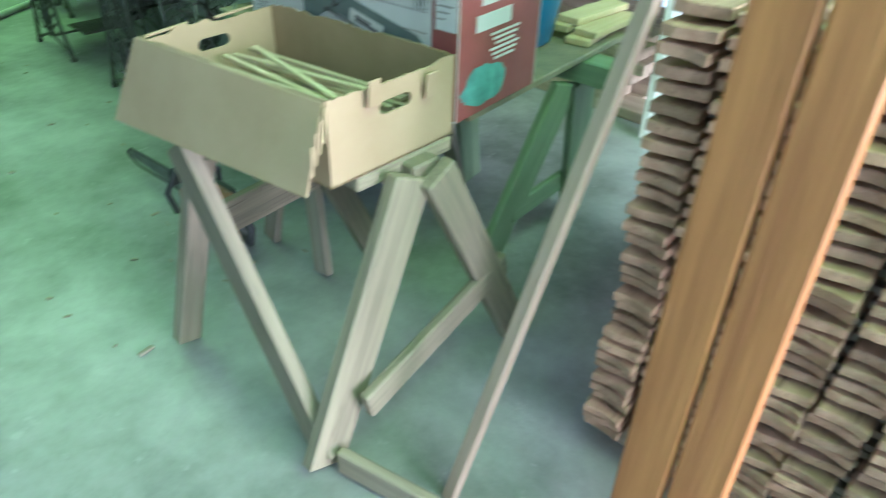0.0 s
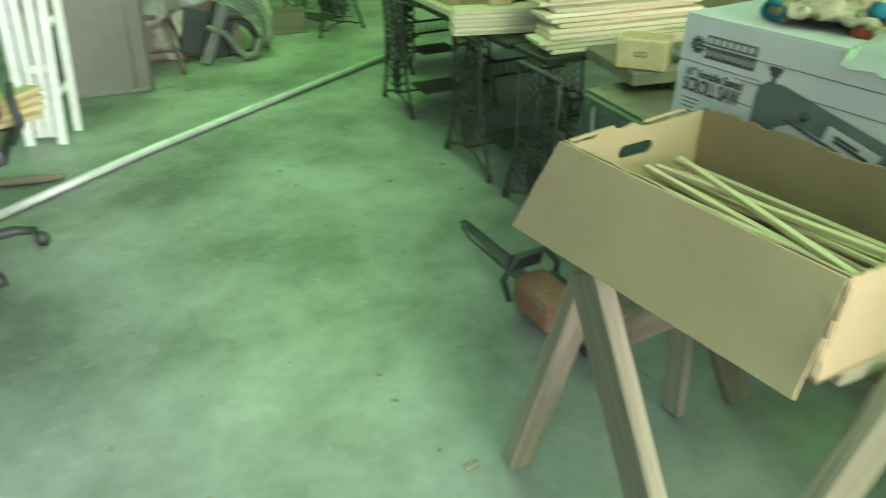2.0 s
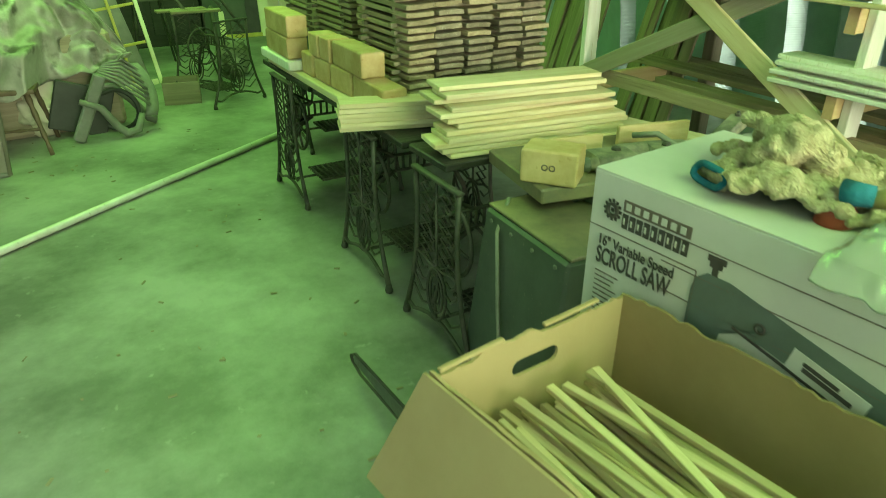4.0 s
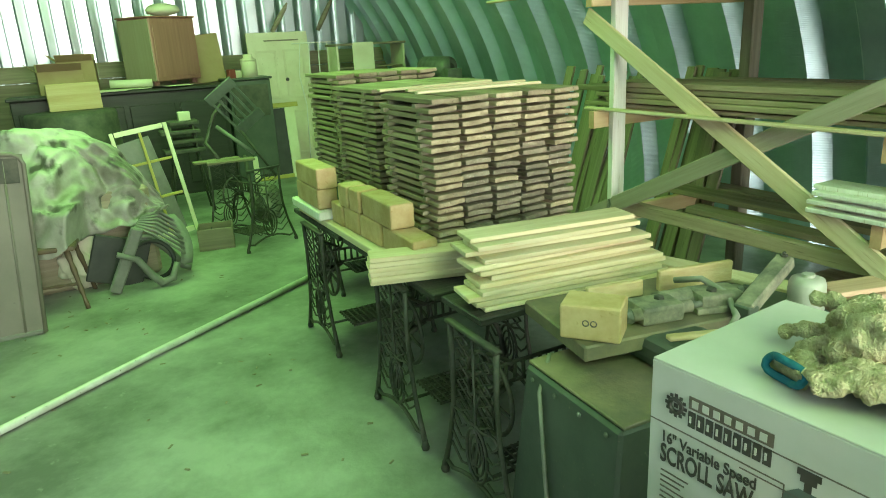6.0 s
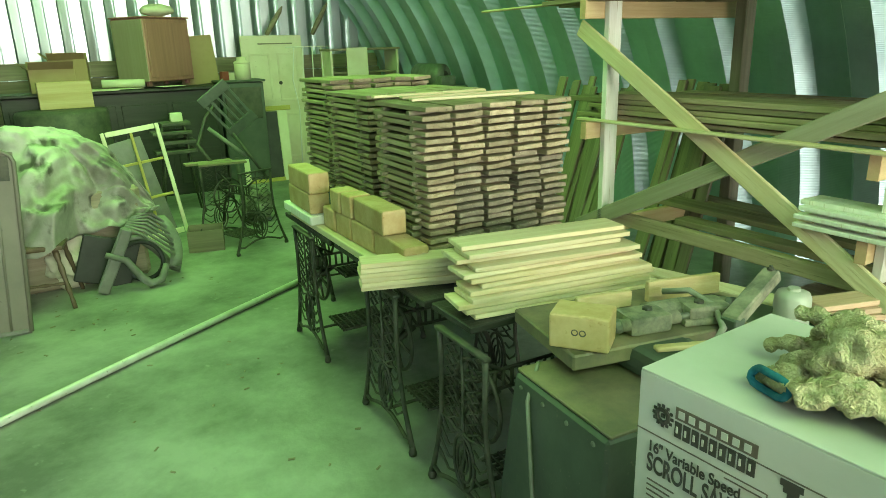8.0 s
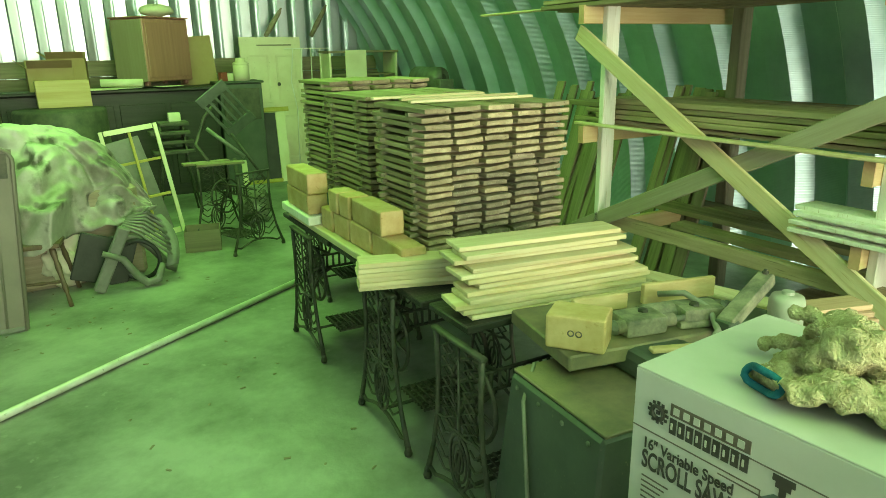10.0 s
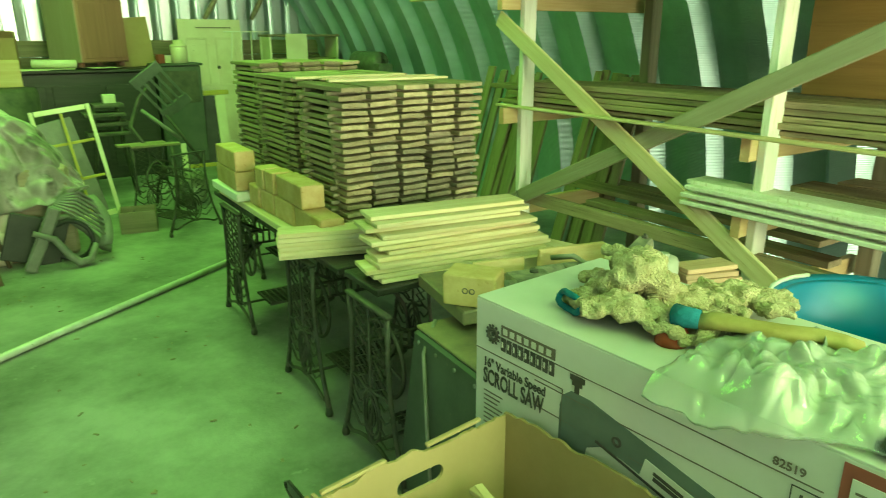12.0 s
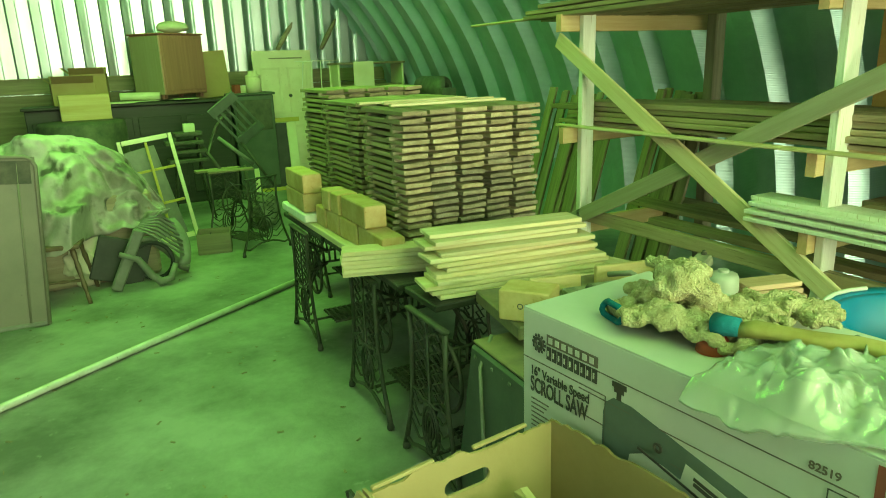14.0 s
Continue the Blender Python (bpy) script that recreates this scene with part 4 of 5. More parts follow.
def yarn(bm, seed, count=110):
    """Loose ends of yarn standing off a knitted body: short bent threads."""
    bm.normal_update()
    bm.faces.ensure_lookup_table()
    r3 = random.Random(int(seed * 100))
    out = bmesh.new()
    for _ in range(count):
        f = bm.faces[r3.randrange(len(bm.faces))]
        p, n = f.calc_center_median(), f.normal
        if n.z < -0.3:
            continue
        side = n.cross(Vector((r3.uniform(-1, 1), r3.uniform(-1, 1), r3.uniform(-1, 1)))).normalized()
        ln = r3.uniform(0.006, 0.012)
        tube([p - side * ln * 0.5 + n * 0.0005, p - side * ln * 0.15 + n * 0.0016, p + side * ln * 0.25 + n * 0.0018, p + side * ln * 0.6 + n * r3.uniform(0.0, 0.004)], r3.uniform(0.0006, 0.0011), 4, bm=out)
    return out


YARN = mat("cream_yarn", (0.56, 0.48, 0.33), (0.42, 0.34, 0.21), 0.95, 0, 30, bump=0.3, fine=300)


def glove(m, seed, cuff=True, label="dirty cream knitted work glove with a blue cuff", arch=0.0):
    t = thing("work_glove", m, label, "glove", "heap of work gloves")
    r2 = random.Random(int(seed * 10))
    palm = knit(bend([(-0.062, 0, 0.020), (-0.03, r2.uniform(-.008, .008), 0.028 + arch), (0.008, r2.uniform(-.006, .006), 0.030 + arch), (0.045, 0.0, 0.026 + arch * 0.4)],
                           [0.031, 0.029, 0.034, 0.030], 0.62, 26), seed)
    part("loose_yarn", yarn(palm, seed), YARN, t, "frayed loose yarn")
    part("palm", palm, CLOTH, t, "", True)
    part("thumb", knit(bend([(0.0, 0.026, 0.026 + arch), (0.016, 0.046, 0.024 + arch), (0.036, 0.054, 0.016 + arch * 0.6)], [0.013, 0.0125, 0.009], 0.9, 10), seed), CLOTH, t, "", True)
    for k in range(4):
        a = radians(-33 + 22 * k + r2.uniform(-7, 7))
        p0 = Vector((0.040, -0.024 + 0.016 * k, 0.024 + arch * 0.4))
        p1 = p0 + Vector((0.034 * math.cos(a), 0.034 * math.sin(a), r2.uniform(-.004, .014)))
        p2 = p1 + Vector((0.022 * math.cos(a + 0.4), 0.022 * math.sin(a + 0.4), r2.uniform(-.014, .002)))
        part("finger", knit(bend([p0, p1, p2], [0.011, 0.0105, 0.008], 0.9, 10), seed + k), CLOTH, t, "", True)
    if cuff:
        pts = [(-0.064 + 0.004 * math.sin(3 * a), 0.034 * math.cos(a), 0.022 + 0.017 * math.sin(a)) for a in [2 * math.pi * i / 18 for i in range(18)]]
        part("cuff", tube(pts, 0.006, 7, True), BLUE_CUFF, t, "blue knitted cuff", True)
    return t


glove(on_carton(0.19, 0.13, 0, 75), 1.3)
glove(on_carton(0.28, 0.085, 0.0, 28), 2.7, False, "dirty cream knitted glove bunched up", 0.012)
glove(on_carton(0.21, 0.20, 0.0, 150), 4.1)
bg = thing("bunched_glove", on_carton(0.265, 0.15, 0.0, 50), "dirty cream knitted glove bunched upright", "glove", "heap of work gloves")
bun = knit(bend([(-0.05, 0.01, 0.03), (-0.035, 0.0, 0.075), (0.0, -0.012, 0.088), (0.035, -0.01, 0.06), (0.05, 0.0, 0.025)], [0.028, 0.031, 0.033, 0.030, 0.025], 0.95, 30), 2.0)
part("loose_yarn", yarn(bun, 2.0, 240), YARN, bg, "frayed loose yarn")
part("body", bun, CLOTH, bg, "", True)
glove(on_carton(0.235, 0.19, 0.048, 130), 5.9, False, "dirty cream knitted glove on top of others", 0.01)
glove(on_carton(0.32, 0.19, 0.012, 48), 7.7, False, "dirty cream knitted glove lying flat")
glove(on_carton(0.36, 0.29, 0.01, 20), 8.9, False, "dirty cream knitted glove with fingers spread")
glove(on_carton(0.40, 0.16, 0.0, 200), 3.3, True, "dirty work glove with a teal cuff")
lone("red_cap", lathe([(0.0, 0.036), (0.016, 0.036), (0.025, 0.024), (0.027, 0.0)][::-1], 16), RED_PLASTIC, on_carton(0.358, 0.105), "small red plastic cap beside gloves", "cap", smooth=True)
def flatten(bm, k):
    for v in bm.verts:
        v.co.z *= k
    return bm


t = thing("rubber_glove", on_carton(0.50, 0.165, 0.036, 23), "folded yellow rubber gauntlet lying on a plastic bag", "glove")
part("sleeve", flatten(tube([(-0.12, 0, 0.012), (-0.09, 0.006, 0.02), (-0.05, -0.003, 0.026), (0.0, -0.004, 0.024), (0.05, 0.006, 0.028), (0.08, 0.0, 0.024), (0.105, 0.004, 0.02)], [0.017, 0.022, 0.018, 0.021, 0.017, 0.020, 0.013], 14), 0.62), YELLOW_CLOTH, t, "", True)
part("cuff", flatten(tube([(-0.15, 0.004, 0.012), (-0.135, 0.0, 0.016), (-0.115, 0.0, 0.016)], [0.027, 0.022, 0.02], 14), 0.75), BLUE_CUFF, t, "teal knitted cuff", True)


def bag():
    bm = bmesh.new()
    nx, ny = 110, 70
    g_ = []
    for i in range(nx + 1):
        row = []
        for j in range(ny + 1):
            u, v = i / nx, j / ny
            x, y = 0.325 * u, (0.32 - 0.05 * u) * v + 0.11 * max(0.0, u - 0.45)
            edge = min(u, 1 - u) * min(v * 1.4 + 0.02, 1 - v)
            body = min(1.0, edge * 9) ** 0.6
            vo = noise.voronoi(Vector((x * 16, y * 16, 1.0)))[0]
            f = noise.noise(Vector((x * 14, y * 18, 0.4))) * 0.8 + 0.9 * min(0.5, vo[1] - vo[0]) + abs(noise.noise(Vector((x * 34 + y * 12, y * 30, 5.0)))) * 1.1 + 0.15 * noise.noise(Vector((x * 80, y * 80, 2.0))) - 0.3
            z = 0.004 + body * (0.026 + 0.05 * u * v + 0.031 * f)
            wob = 0.02 * noise.noise(Vector((u * 5, v * 5, 8.0)))
            fall = max(0.0, 0.034 - y - wob)
            row.append(bm.verts.new((x + wob, y + wob - (0.004 if fall else 0), max(0.001, z) - 0.9 * fall)))
        g_.append(row)
    for i in range(nx):
        for j in range(ny):
            bm.faces.new((g_[i][j], g_[i + 1][j], g_[i + 1][j + 1], g_[i][j + 1]))
    return bm


pb = lone("plastic_bag", bag(), PLASTIC_BAG, on_carton(0.405, -0.034, 0.001), "crumpled clear plastic bag lying on the carton", "bag", smooth=True)
sol = pb.modifiers.new("thickness", 'SOLIDIFY')
sol.thickness = 0.0006

tub = thing("blue_tub", pose(0.375, -3.035, BZ), "deep blue plastic tub with a rolled rim and wire handle", "tub")
part("body", lathe([(0.0, 0.004), (0.125, 0.004), (0.135, 0.012), (0.165, 0.2), (0.185, 0.315), (0.21, 0.325), (0.212, 0.31), (0.20, 0.305), (0.19, 0.318), (0.176, 0.315), (0.158, 0.2), (0.128, 0.02), (0.0, 0.014)][::-1], 40), BLUE_PLASTIC, tub, "", True)
bm = tube([(0.205 * math.cos(a), 0.205 * math.sin(a) - 0.0, 0.322 + 0.004 * math.sin(a)) for a in [math.pi * i / 14 + 1.2 for i in range(15)]], 0.005, 6)
part("handle", bm, GALV_PIPE, tub, "thin wire handle", True)

# ---- chainsaw on the floor ----
cs = thing("chainsaw", pose(-0.36, -2.22, 0.0, 0, 0, 91.5), "old orange and black chainsaw lying on concrete", "chainsaw")
bm = slab(0.50, 0.008, 0.075, 0.003)
for v in bm.verts:
    if v.co.x > 0.2:
        v.co.z = 0.0375 + (v.co.z - 0.0375) * (0.45 if v.co.x > 0.24 else 0.8)
bar_o = part("guide_bar", bm, CAST, cs, "long steel guide bar", m=pose(0.42, 0.0, 0.058, 0, 1, 0))
part("chain", tube([(0.18, 0, 0.066), (0.62, 0.0, 0.046), (0.69, 0.0, 0.066), (0.70, 0.0, 0.086), (0.66, 0.0, 0.115), (0.2, 0.0, 0.142)], 0.006, 5), IRON, cs)
part("casing", slab(0.23, 0.14, 0.13, 0.028, seg=2), SAW_ORANGE, cs, "faded orange casing", m=Matrix.Translation((0.04, 0.0, 0.02)))
part("clutch_cover", slab(0.14, 0.04, 0.10, 0.015, seg=2), BLACK_PLASTIC, cs, m=Matrix.Translation((0.08, -0.09, 0.03)))
part("front_handle", tube([(0.14, 0.09, 0.05), (0.15, 0.11, 0.14), (0.14, 0.06, 0.23), (0.13, -0.05, 0.24), (0.13, -0.11, 0.17), (0.13, -0.10, 0.06)], 0.012, 8), BLACK_PLASTIC, cs, "black loop handle", True)
part("rear_handle", tube([(-0.08, 0, 0.13), (-0.17, 0, 0.15), (-0.24, 0, 0.10), (-0.22, 0, 0.03), (-0.09, 0, 0.03)], 0.015, 8), BLACK_PLASTIC, cs, "", True)
part("hand_guard", slab(0.012, 0.15, 0.09, 0.005), BLACK_PLASTIC, cs, m=pose(0.19, 0, 0.14, 0, -15))

# ---- stack of boards beside the walker, with leaning boards ----
RUSSET_Y = wood("russet_board", (0.44, 0.28, 0.18), (0.29, 0.175, 0.11), 1, 0.7, 0.22, c3=(0.2, 0.12, 0.075))
# unseen length and columns extended to block doorway light from the sawhorses
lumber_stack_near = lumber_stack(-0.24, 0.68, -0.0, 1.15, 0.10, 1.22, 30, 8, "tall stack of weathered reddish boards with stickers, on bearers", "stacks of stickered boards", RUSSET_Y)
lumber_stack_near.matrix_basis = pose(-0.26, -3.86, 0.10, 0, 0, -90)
for x in (-0.12, 0.75):
    lone("bearer", slab(0.09, 1.0, 0.098, 0.005), OLD_Y, Matrix.Translation((x, -4.32, 0.0)), "thick wooden bearer under a board stack", "bearer", "bearers under the stacks")
m, ln = span_pose((-0.62, -3.72, 0.0), (-0.23, -3.835, 1.32), (1, 0, 0))
lone("leaning_stick", slab(ln, 0.034, 0.034, 0.004, Matrix.Translation((0, 0, -0.017))), wood("brown_stick", (0.40, 0.29, 0.22), (0.30, 0.21, 0.155), 0), m, "slender square wooden stick leaning on a board stack", "stick")
for k, (ya, yb) in enumerate(((-4.13, -4.06), (-4.24, -4.17))):
    m, ln = span_pose((-0.50, ya, 0.0), (-0.31, yb, 1.75), (1, 0, 0))
    lone("leaning_board", slab(ln, 0.10, 0.035, 0.005, Matrix.Translation((0, 0, -0.0175))), wood("orange_board_x", (0.50, 0.20, 0.065), (0.34, 0.12, 0.04), 0, 0.5, 0.08), m,
         "orange-brown planed board leaning upright on a board stack", "board", "orange boards leaning on the stack")
lone("floor_chip", slab(0.05, 0.018, 0.008, 0.002), OLD_X, pose(-0.905, -2.682, 0.001, 0, 0, 10), "small wood chip lying on concrete", "chip")
kn = thing("plastic_ball", on_carton(0.715, 0.03, 0.0), "round black plastic ball on the carton's corner", "ball")
part("sphere", lathe([(0.0, 0.046), (0.012, 0.043), (0.021, 0.033), (0.023, 0.022), (0.019, 0.01), (0.012, 0.002), (0.0, 0.0)][::-1], 18), BLACK_PLASTIC, kn, "", True)
part("stem", tube([(-0.03, 0.0, 0.008), (0.0, 0.0, 0.01)], 0.007, 8), IRON, kn, "", True)
for k_, (fx, fz) in enumerate(((0.30, 0.16), (0.75, 0.13))):
    px, py = C_FR[0] + (C_BR[0] - C_FR[0]) * fx, C_FR[1] + (C_BR[1] - C_FR[1]) * fx
    part("tab", slab(0.035, 0.006, 0.06, 0.002), CARDBOARD, cb, "small folded locking tab", m=pose(px, py - 0.012, CBZ + fz, 6, 0, 2))


# ---- timber rack along the wall ----
rack = thing("timber_rack", Matrix(), "timber storage rack of posts, crossbeams and diagonal braces", "rack")
for x, y, h, mm in ((1.785, -0.235, 2.5, WHITE_WOOD), (1.81, -1.885, 2.5, WHITE_WOOD), (1.66, -3.0, 2.5, WHITE_WOOD), (1.62, -3.24, 2.5, WHITE_WOOD)):
    part("post", slab(0.098, 0.042, h, 0.004), mm, rack, "pale upright post", m=Matrix.Translation((x, y, 0)))
for x, y in ((2.80, -0.33), (2.80, -1.95), (2.66, -2.98)):
    part("post", slab(0.09, 0.09, 2.3, 0.008), OLD_Z, rack, "dark rough post", m=Matrix.Translation((x, y, 0)))
for y, levels in ((-0.19, (1.85, 1.168, 0.555)), (-1.84, (1.85, 1.16, 0.81, 0.42)), (-2.95, (1.85, 1.16, 0.81, 0.42))):
    for z in levels:
        x0 = (1.60 if z > 1.5 else 1.63) + (0.0 if y > -1 else 0.08)
        part("crossbeam", span((x0, y, z), (2.93 if z > 1.5 else 2.87, y, z), 0.045, 0.10), PINE_X, rack, "crosswise beam")
        part("beam_end", slab(0.004, 0.047, 0.102, 0), SALMON_END, rack, m=Matrix.Translation((x0 - 0.002, y, z - 0.051)))
leg("diagonal_brace", (1.715, -0.03, 1.76), (1.735, -2.16, 0.50), 0.02, 0.10, PALE_X, rack, (0, 0, 1))
leg("diagonal_brace", (1.745, -0.02, 0.53), (1.745, -2.55, 1.76), 0.018, 0.095, wood("grey_brace", (0.46, 0.41, 0.33), (0.36, 0.31, 0.24), 0), rack, (0, 0, 1))

rr = random.Random(21)


def long_board(x, y0, y1, z, w, t, material, label, group, turn=0.0, tilt=0.0):
    return lone("long_board", slab(w, y1 - y0, t, 0.003), material, pose(x, (y0 + y1) / 2, z, 0, tilt, turn), label, "board", group)


# strip and pale boards at the rack's front
lone("strip", span((1.685, -0.08, 1.228), (1.685, -3.6, 1.222), 0.05, 0.016), PALE_Y, Matrix(), "thin pale strip lying along the rack", "strip")
for i in range(6):
    long_board(1.76 + 0.05 * (i % 2), -3.2, -1.53 - 0.05 * rr.random(), 0.862 + 0.019 * i, 0.15, 0.02, WHITE_WOOD, "pale grey board lying on the rack", "pale boards on the rack", rr.uniform(-.5, .5))
# middle shelf: dark green-brown boards
for i in range(22):
    lay = i // 5
    long_board(1.92 + 0.19 * (i % 5) + rr.uniform(-.02, .02), -3.3 + rr.uniform(-.3, .2), -0.05 + rr.uniform(-.12, .28), 1.222 + lay * 0.030, 0.16, rr.uniform(.02, .03), OLD_Y,
               "weathered long board lying on the rack shelf", "boards on the middle shelf", rr.uniform(-1, 1))
# upper shelf
for i in range(15):
    lay = i // 5
    long_board(1.70 + 0.24 * (i % 5), -4.2 + rr.uniform(-.3, .2), 0.35 + rr.uniform(-.5, .1), 1.892 + lay * 0.03, 0.19, 0.024, OLD_Y, "weathered long board lying on the top shelf", "boards on the top shelf", rr.uniform(-.8, .8))
lone("strip", span((1.66, 0.95, 1.90), (1.72, -1.9, 1.905), 0.05, 0.014), PALE_Y, Matrix(), "thin strip jutting out of the top shelf", "strip")
# lower shelves
lone("long_board", slab(0.05, 2.3, 0.075, 0.004), OLD_Y, pose(1.80, -1.36, 0.607, 0, 0, 0.6), "weathered rail board lying low on the rack", "board", "boards on the low shelf")
for x, y0, y1, w in ((2.45, -1.9, 0.05, 0.17), (2.64, -1.9, 0.2, 0.16), (2.12, -2.1, -0.55, 0.12)):
    long_board(x, y0, y1, 0.607, w, 0.035, OLD_Y, "weathered long board on the low shelf", "boards on the low shelf", rr.uniform(-1.5, 1.5))
for i in range(24):
    lay = i // 4
    long_board(1.86 + 0.22 * (i % 4), -2.8 + rr.uniform(-.2, .1), -1.5 + rr.uniform(-.3, .3), 0.004 + lay * 0.062, 0.20, 0.058, OLD_Y, "brown long board piled on concrete", "boards piled under the rack", rr.uniform(-.6, .6))
for i in range(10):
    lay = i // 4
    long_board(1.95 + 0.22 * (i % 4), -2.98, -1.80 + rr.uniform(-.2, .0), 0.862 + lay * 0.036, 0.2, 0.03, OLD_Y, "brown long board on the rack", "boards on the second shelf", rr.uniform(-.6, .6))
lone("plywood_sheet", slab(0.02, 1.4, 0.5, 0.003), wood("plywood", (0.4, 0.23, 0.1), (0.32, 0.18, 0.075), 1), Matrix.Translation((2.3, -2.42, 1.37)), "brown plywood sheet standing on the rack", "plywood")
# boards leaning on the wall behind the rack
for i in range(22):
    y = 1.35 - i * 0.066 + rr.uniform(-.012, .012) - (0.35 if i > 13 else 0)
    x0, x1, z1 = 2.36 + rr.uniform(-.05, .05), 2.80 + rr.uniform(-.05, .05), 1.33 + rr.uniform(-.07, .09)
    m, ln = span_pose((x0, y, 0.0), (x1, y + rr.uniform(0.0, .06), z1), (0, 1, 0))
    lone("leaning_plank", slab(ln, 0.022, rr.choice((0.07, 0.09, 0.10)), 0.003), rr.choice((OLD_X, GREY_X, GREY_X, GREY_X)), m, "long plank leaning against the arched wall", "plank", "planks leaning behind the rack")

# ---- pipe and things along the other side ----
lone("steel_pipe", tube([(-2.33, -0.40, 0.027), (-1.63, 0.135, 0.026), (-0.93, 0.605, 0.026), (0.30, 1.39, 0.026)], 0.021, 12), GALV_PIPE, Matrix(), "long galvanised steel pipe lying across the concrete", "pipe", smooth=True)
lone("turned_stick", tube([(-2.45, 0.085, 0.024), (-2.2, 0.03, 0.026), (-2.02, -0.01, 0.024)], [0.02, 0.024, 0.018], 10), OLD_X, Matrix(), "short turned wooden stick on the floor", "stick", smooth=True)

# white slatted bench end, leaning
wb = thing("folding_bench", Matrix(), "white-painted slatted wooden bench standing folded upright", "bench")
for x, y, z0, xt, yt in ((-2.224, 0.633, 0.0, -2.115, 0.87), (-2.165, 0.70, 0.02, -2.05, 0.87), (-2.105, 0.68, 0.02, -1.965, 0.86), (-2.046, 0.57, 0.0, -1.885, 0.86)):
    leg("slat", (x, y, z0), (xt, yt, 1.25), 0.055, 0.02, WHITE_WOOD, wb, (0, 1, 0))
for z in (0.42, 0.98):
    leg("rail", (-2.17 + z * 0.08, 0.70 + z * 0.12, z), (-2.03 + z * 0.1, 0.68 + z * 0.12, z), 0.02, 0.05, WHITE_WOOD, wb, (0, 0, 1))
leg("frame_post", (-1.965, 0.79, 0.0), (-1.83, 0.95, 1.2), 0.05, 0.025, WHITE_WOOD, wb, (0, 1, 0))
for z in (0.24, 0.62):
    leg("cross_bar", (-2.055 + z * 0.12, 0.62 + z * 0.2, z), (-1.965 + z * 0.11, 0.80 + z * 0.12, z + 0.07), 0.02, 0.03, WHITE_WOOD, wb, (0, 0, 1))

# big brown enamel panel with a raised rim, leaning
pn = thing("enamel_panel", Matrix(), "brown-grey enamelled sheet panel with a rolled rim, leaning upright", "panel")
PM = pose(-1.74, 1.36, 0.03, -4, 6, 16)
bm = slab(0.56, 0.018, 1.14, 0.0)
part("sheet", bm, BROWN_PANEL, pn, m=PM)
rim = [(-0.28, -0.012, 0.01), (-0.28, -0.012, 1.08), (-0.26, -0.012, 1.12), (-0.22, -0.012, 1.14), (0.22, -0.012, 1.14), (0.26, -0.012, 1.12), (0.28, -0.012, 1.08), (0.28, -0.012, 0.01)]
part("rim", tube(rim, 0.014, 8), BROWN_PANEL, pn, "", True, PM)
part("ridge", tube([(0.17, -0.01, 0.03), (0.17, -0.01, 1.1)], 0.008, 6), BROWN_PANEL, pn, "", True, PM)
part("top_band", slab(0.50, 0.006, 0.15, 0.002), IRON_DUSTY, pn, "dark band along the top", m=PM @ Matrix.Translation((0, -0.014, 0.965)))
part("foot_rim", slab(0.54, 0.03, 0.03, 0.006), GREY_PLASTIC, pn, m=PM)

# office chair, its base and arm in sight
oc = thing("office_chair", pose(-2.37, -0.78, 0), "black office swivel chair with castors and boards on its seat", "office chair")
for k in range(5):
    a = radians(11 + 72 * k)
    part("base_leg", tube([(0.03 * math.cos(a), 0.03 * math.sin(a), 0.10), (0.2 * math.cos(a), 0.2 * math.sin(a), 0.10), (0.28 * math.cos(a), 0.28 * math.sin(a), 0.075)], [0.03, 0.024, 0.018], 8), BLACK_PLASTIC, oc, "", True)
    w_ = bmesh.new()
    tube([(0.29 * math.cos(a) - 0.022 * math.sin(a), 0.29 * math.sin(a) + 0.022 * math.cos(a), 0.03), (0.29 * math.cos(a) + 0.022 * math.sin(a), 0.29 * math.sin(a) - 0.022 * math.cos(a), 0.03)], 0.029, 14, bm=w_)
    part("castor", w_, BLACK_PLASTIC, oc, "", True)
part("column", tube([(0, 0, 0.09), (0, 0, 0.42)], 0.028, 12), BLACK_PLASTIC, oc, "", True)
part("seat", slab(0.46, 0.46, 0.08, 0.03, seg=2), BLACK_PLASTIC, oc, m=Matrix.Translation((0.06, 0.14, 0.43)))
part("backrest", slab(0.44, 0.085, 0.47, 0.04, seg=3), mat("green_black_upholstery", (0.05, 0.065, 0.055), (0.03, 0.04, 0.035), 0.7, 0, 5, bump=0.2), oc, "dark cushioned backrest", m=pose(0.10, -0.04, 0.60, 6, 0, 8))
part("back_bar", tube([(0.08, 0.1, 0.42), (0.08, -0.07, 0.46), (0.09, -0.1, 0.66)], 0.02, 8), BLACK_PLASTIC, oc, "", True)
part("armrest", tube([(0.30, 0.06, 0.48), (0.36, 0.04, 0.56), (0.36, 0.02, 0.68), (0.35, 0.16, 0.69)], 0.018, 8), BLACK_PLASTIC, oc, "", True)
for i in range(4):
    lone("scrap_board", slab(0.5, 0.10, 0.022, 0.003), PINE_X, pose(-2.19 + 0.02 * i, -0.60 + 0.03 * i, 0.512 + 0.0225 * i, 0, 0, 25 + 9 * i), "pale scrap board lying on a chair seat", "board", "scrap boards on the chair")


# wooden chair under the tarpaulin
def turned(a, b, r0, r1, n=9):
    a, b = Vector(a), Vector(b)
    k = 9
    return tube([a.lerp(b, i / k) for i in range(k + 1)], [r0 + (r1 - r0) * i / k + 0.004 * math.sin(i * 2.4) for i in range(k + 1)], n)


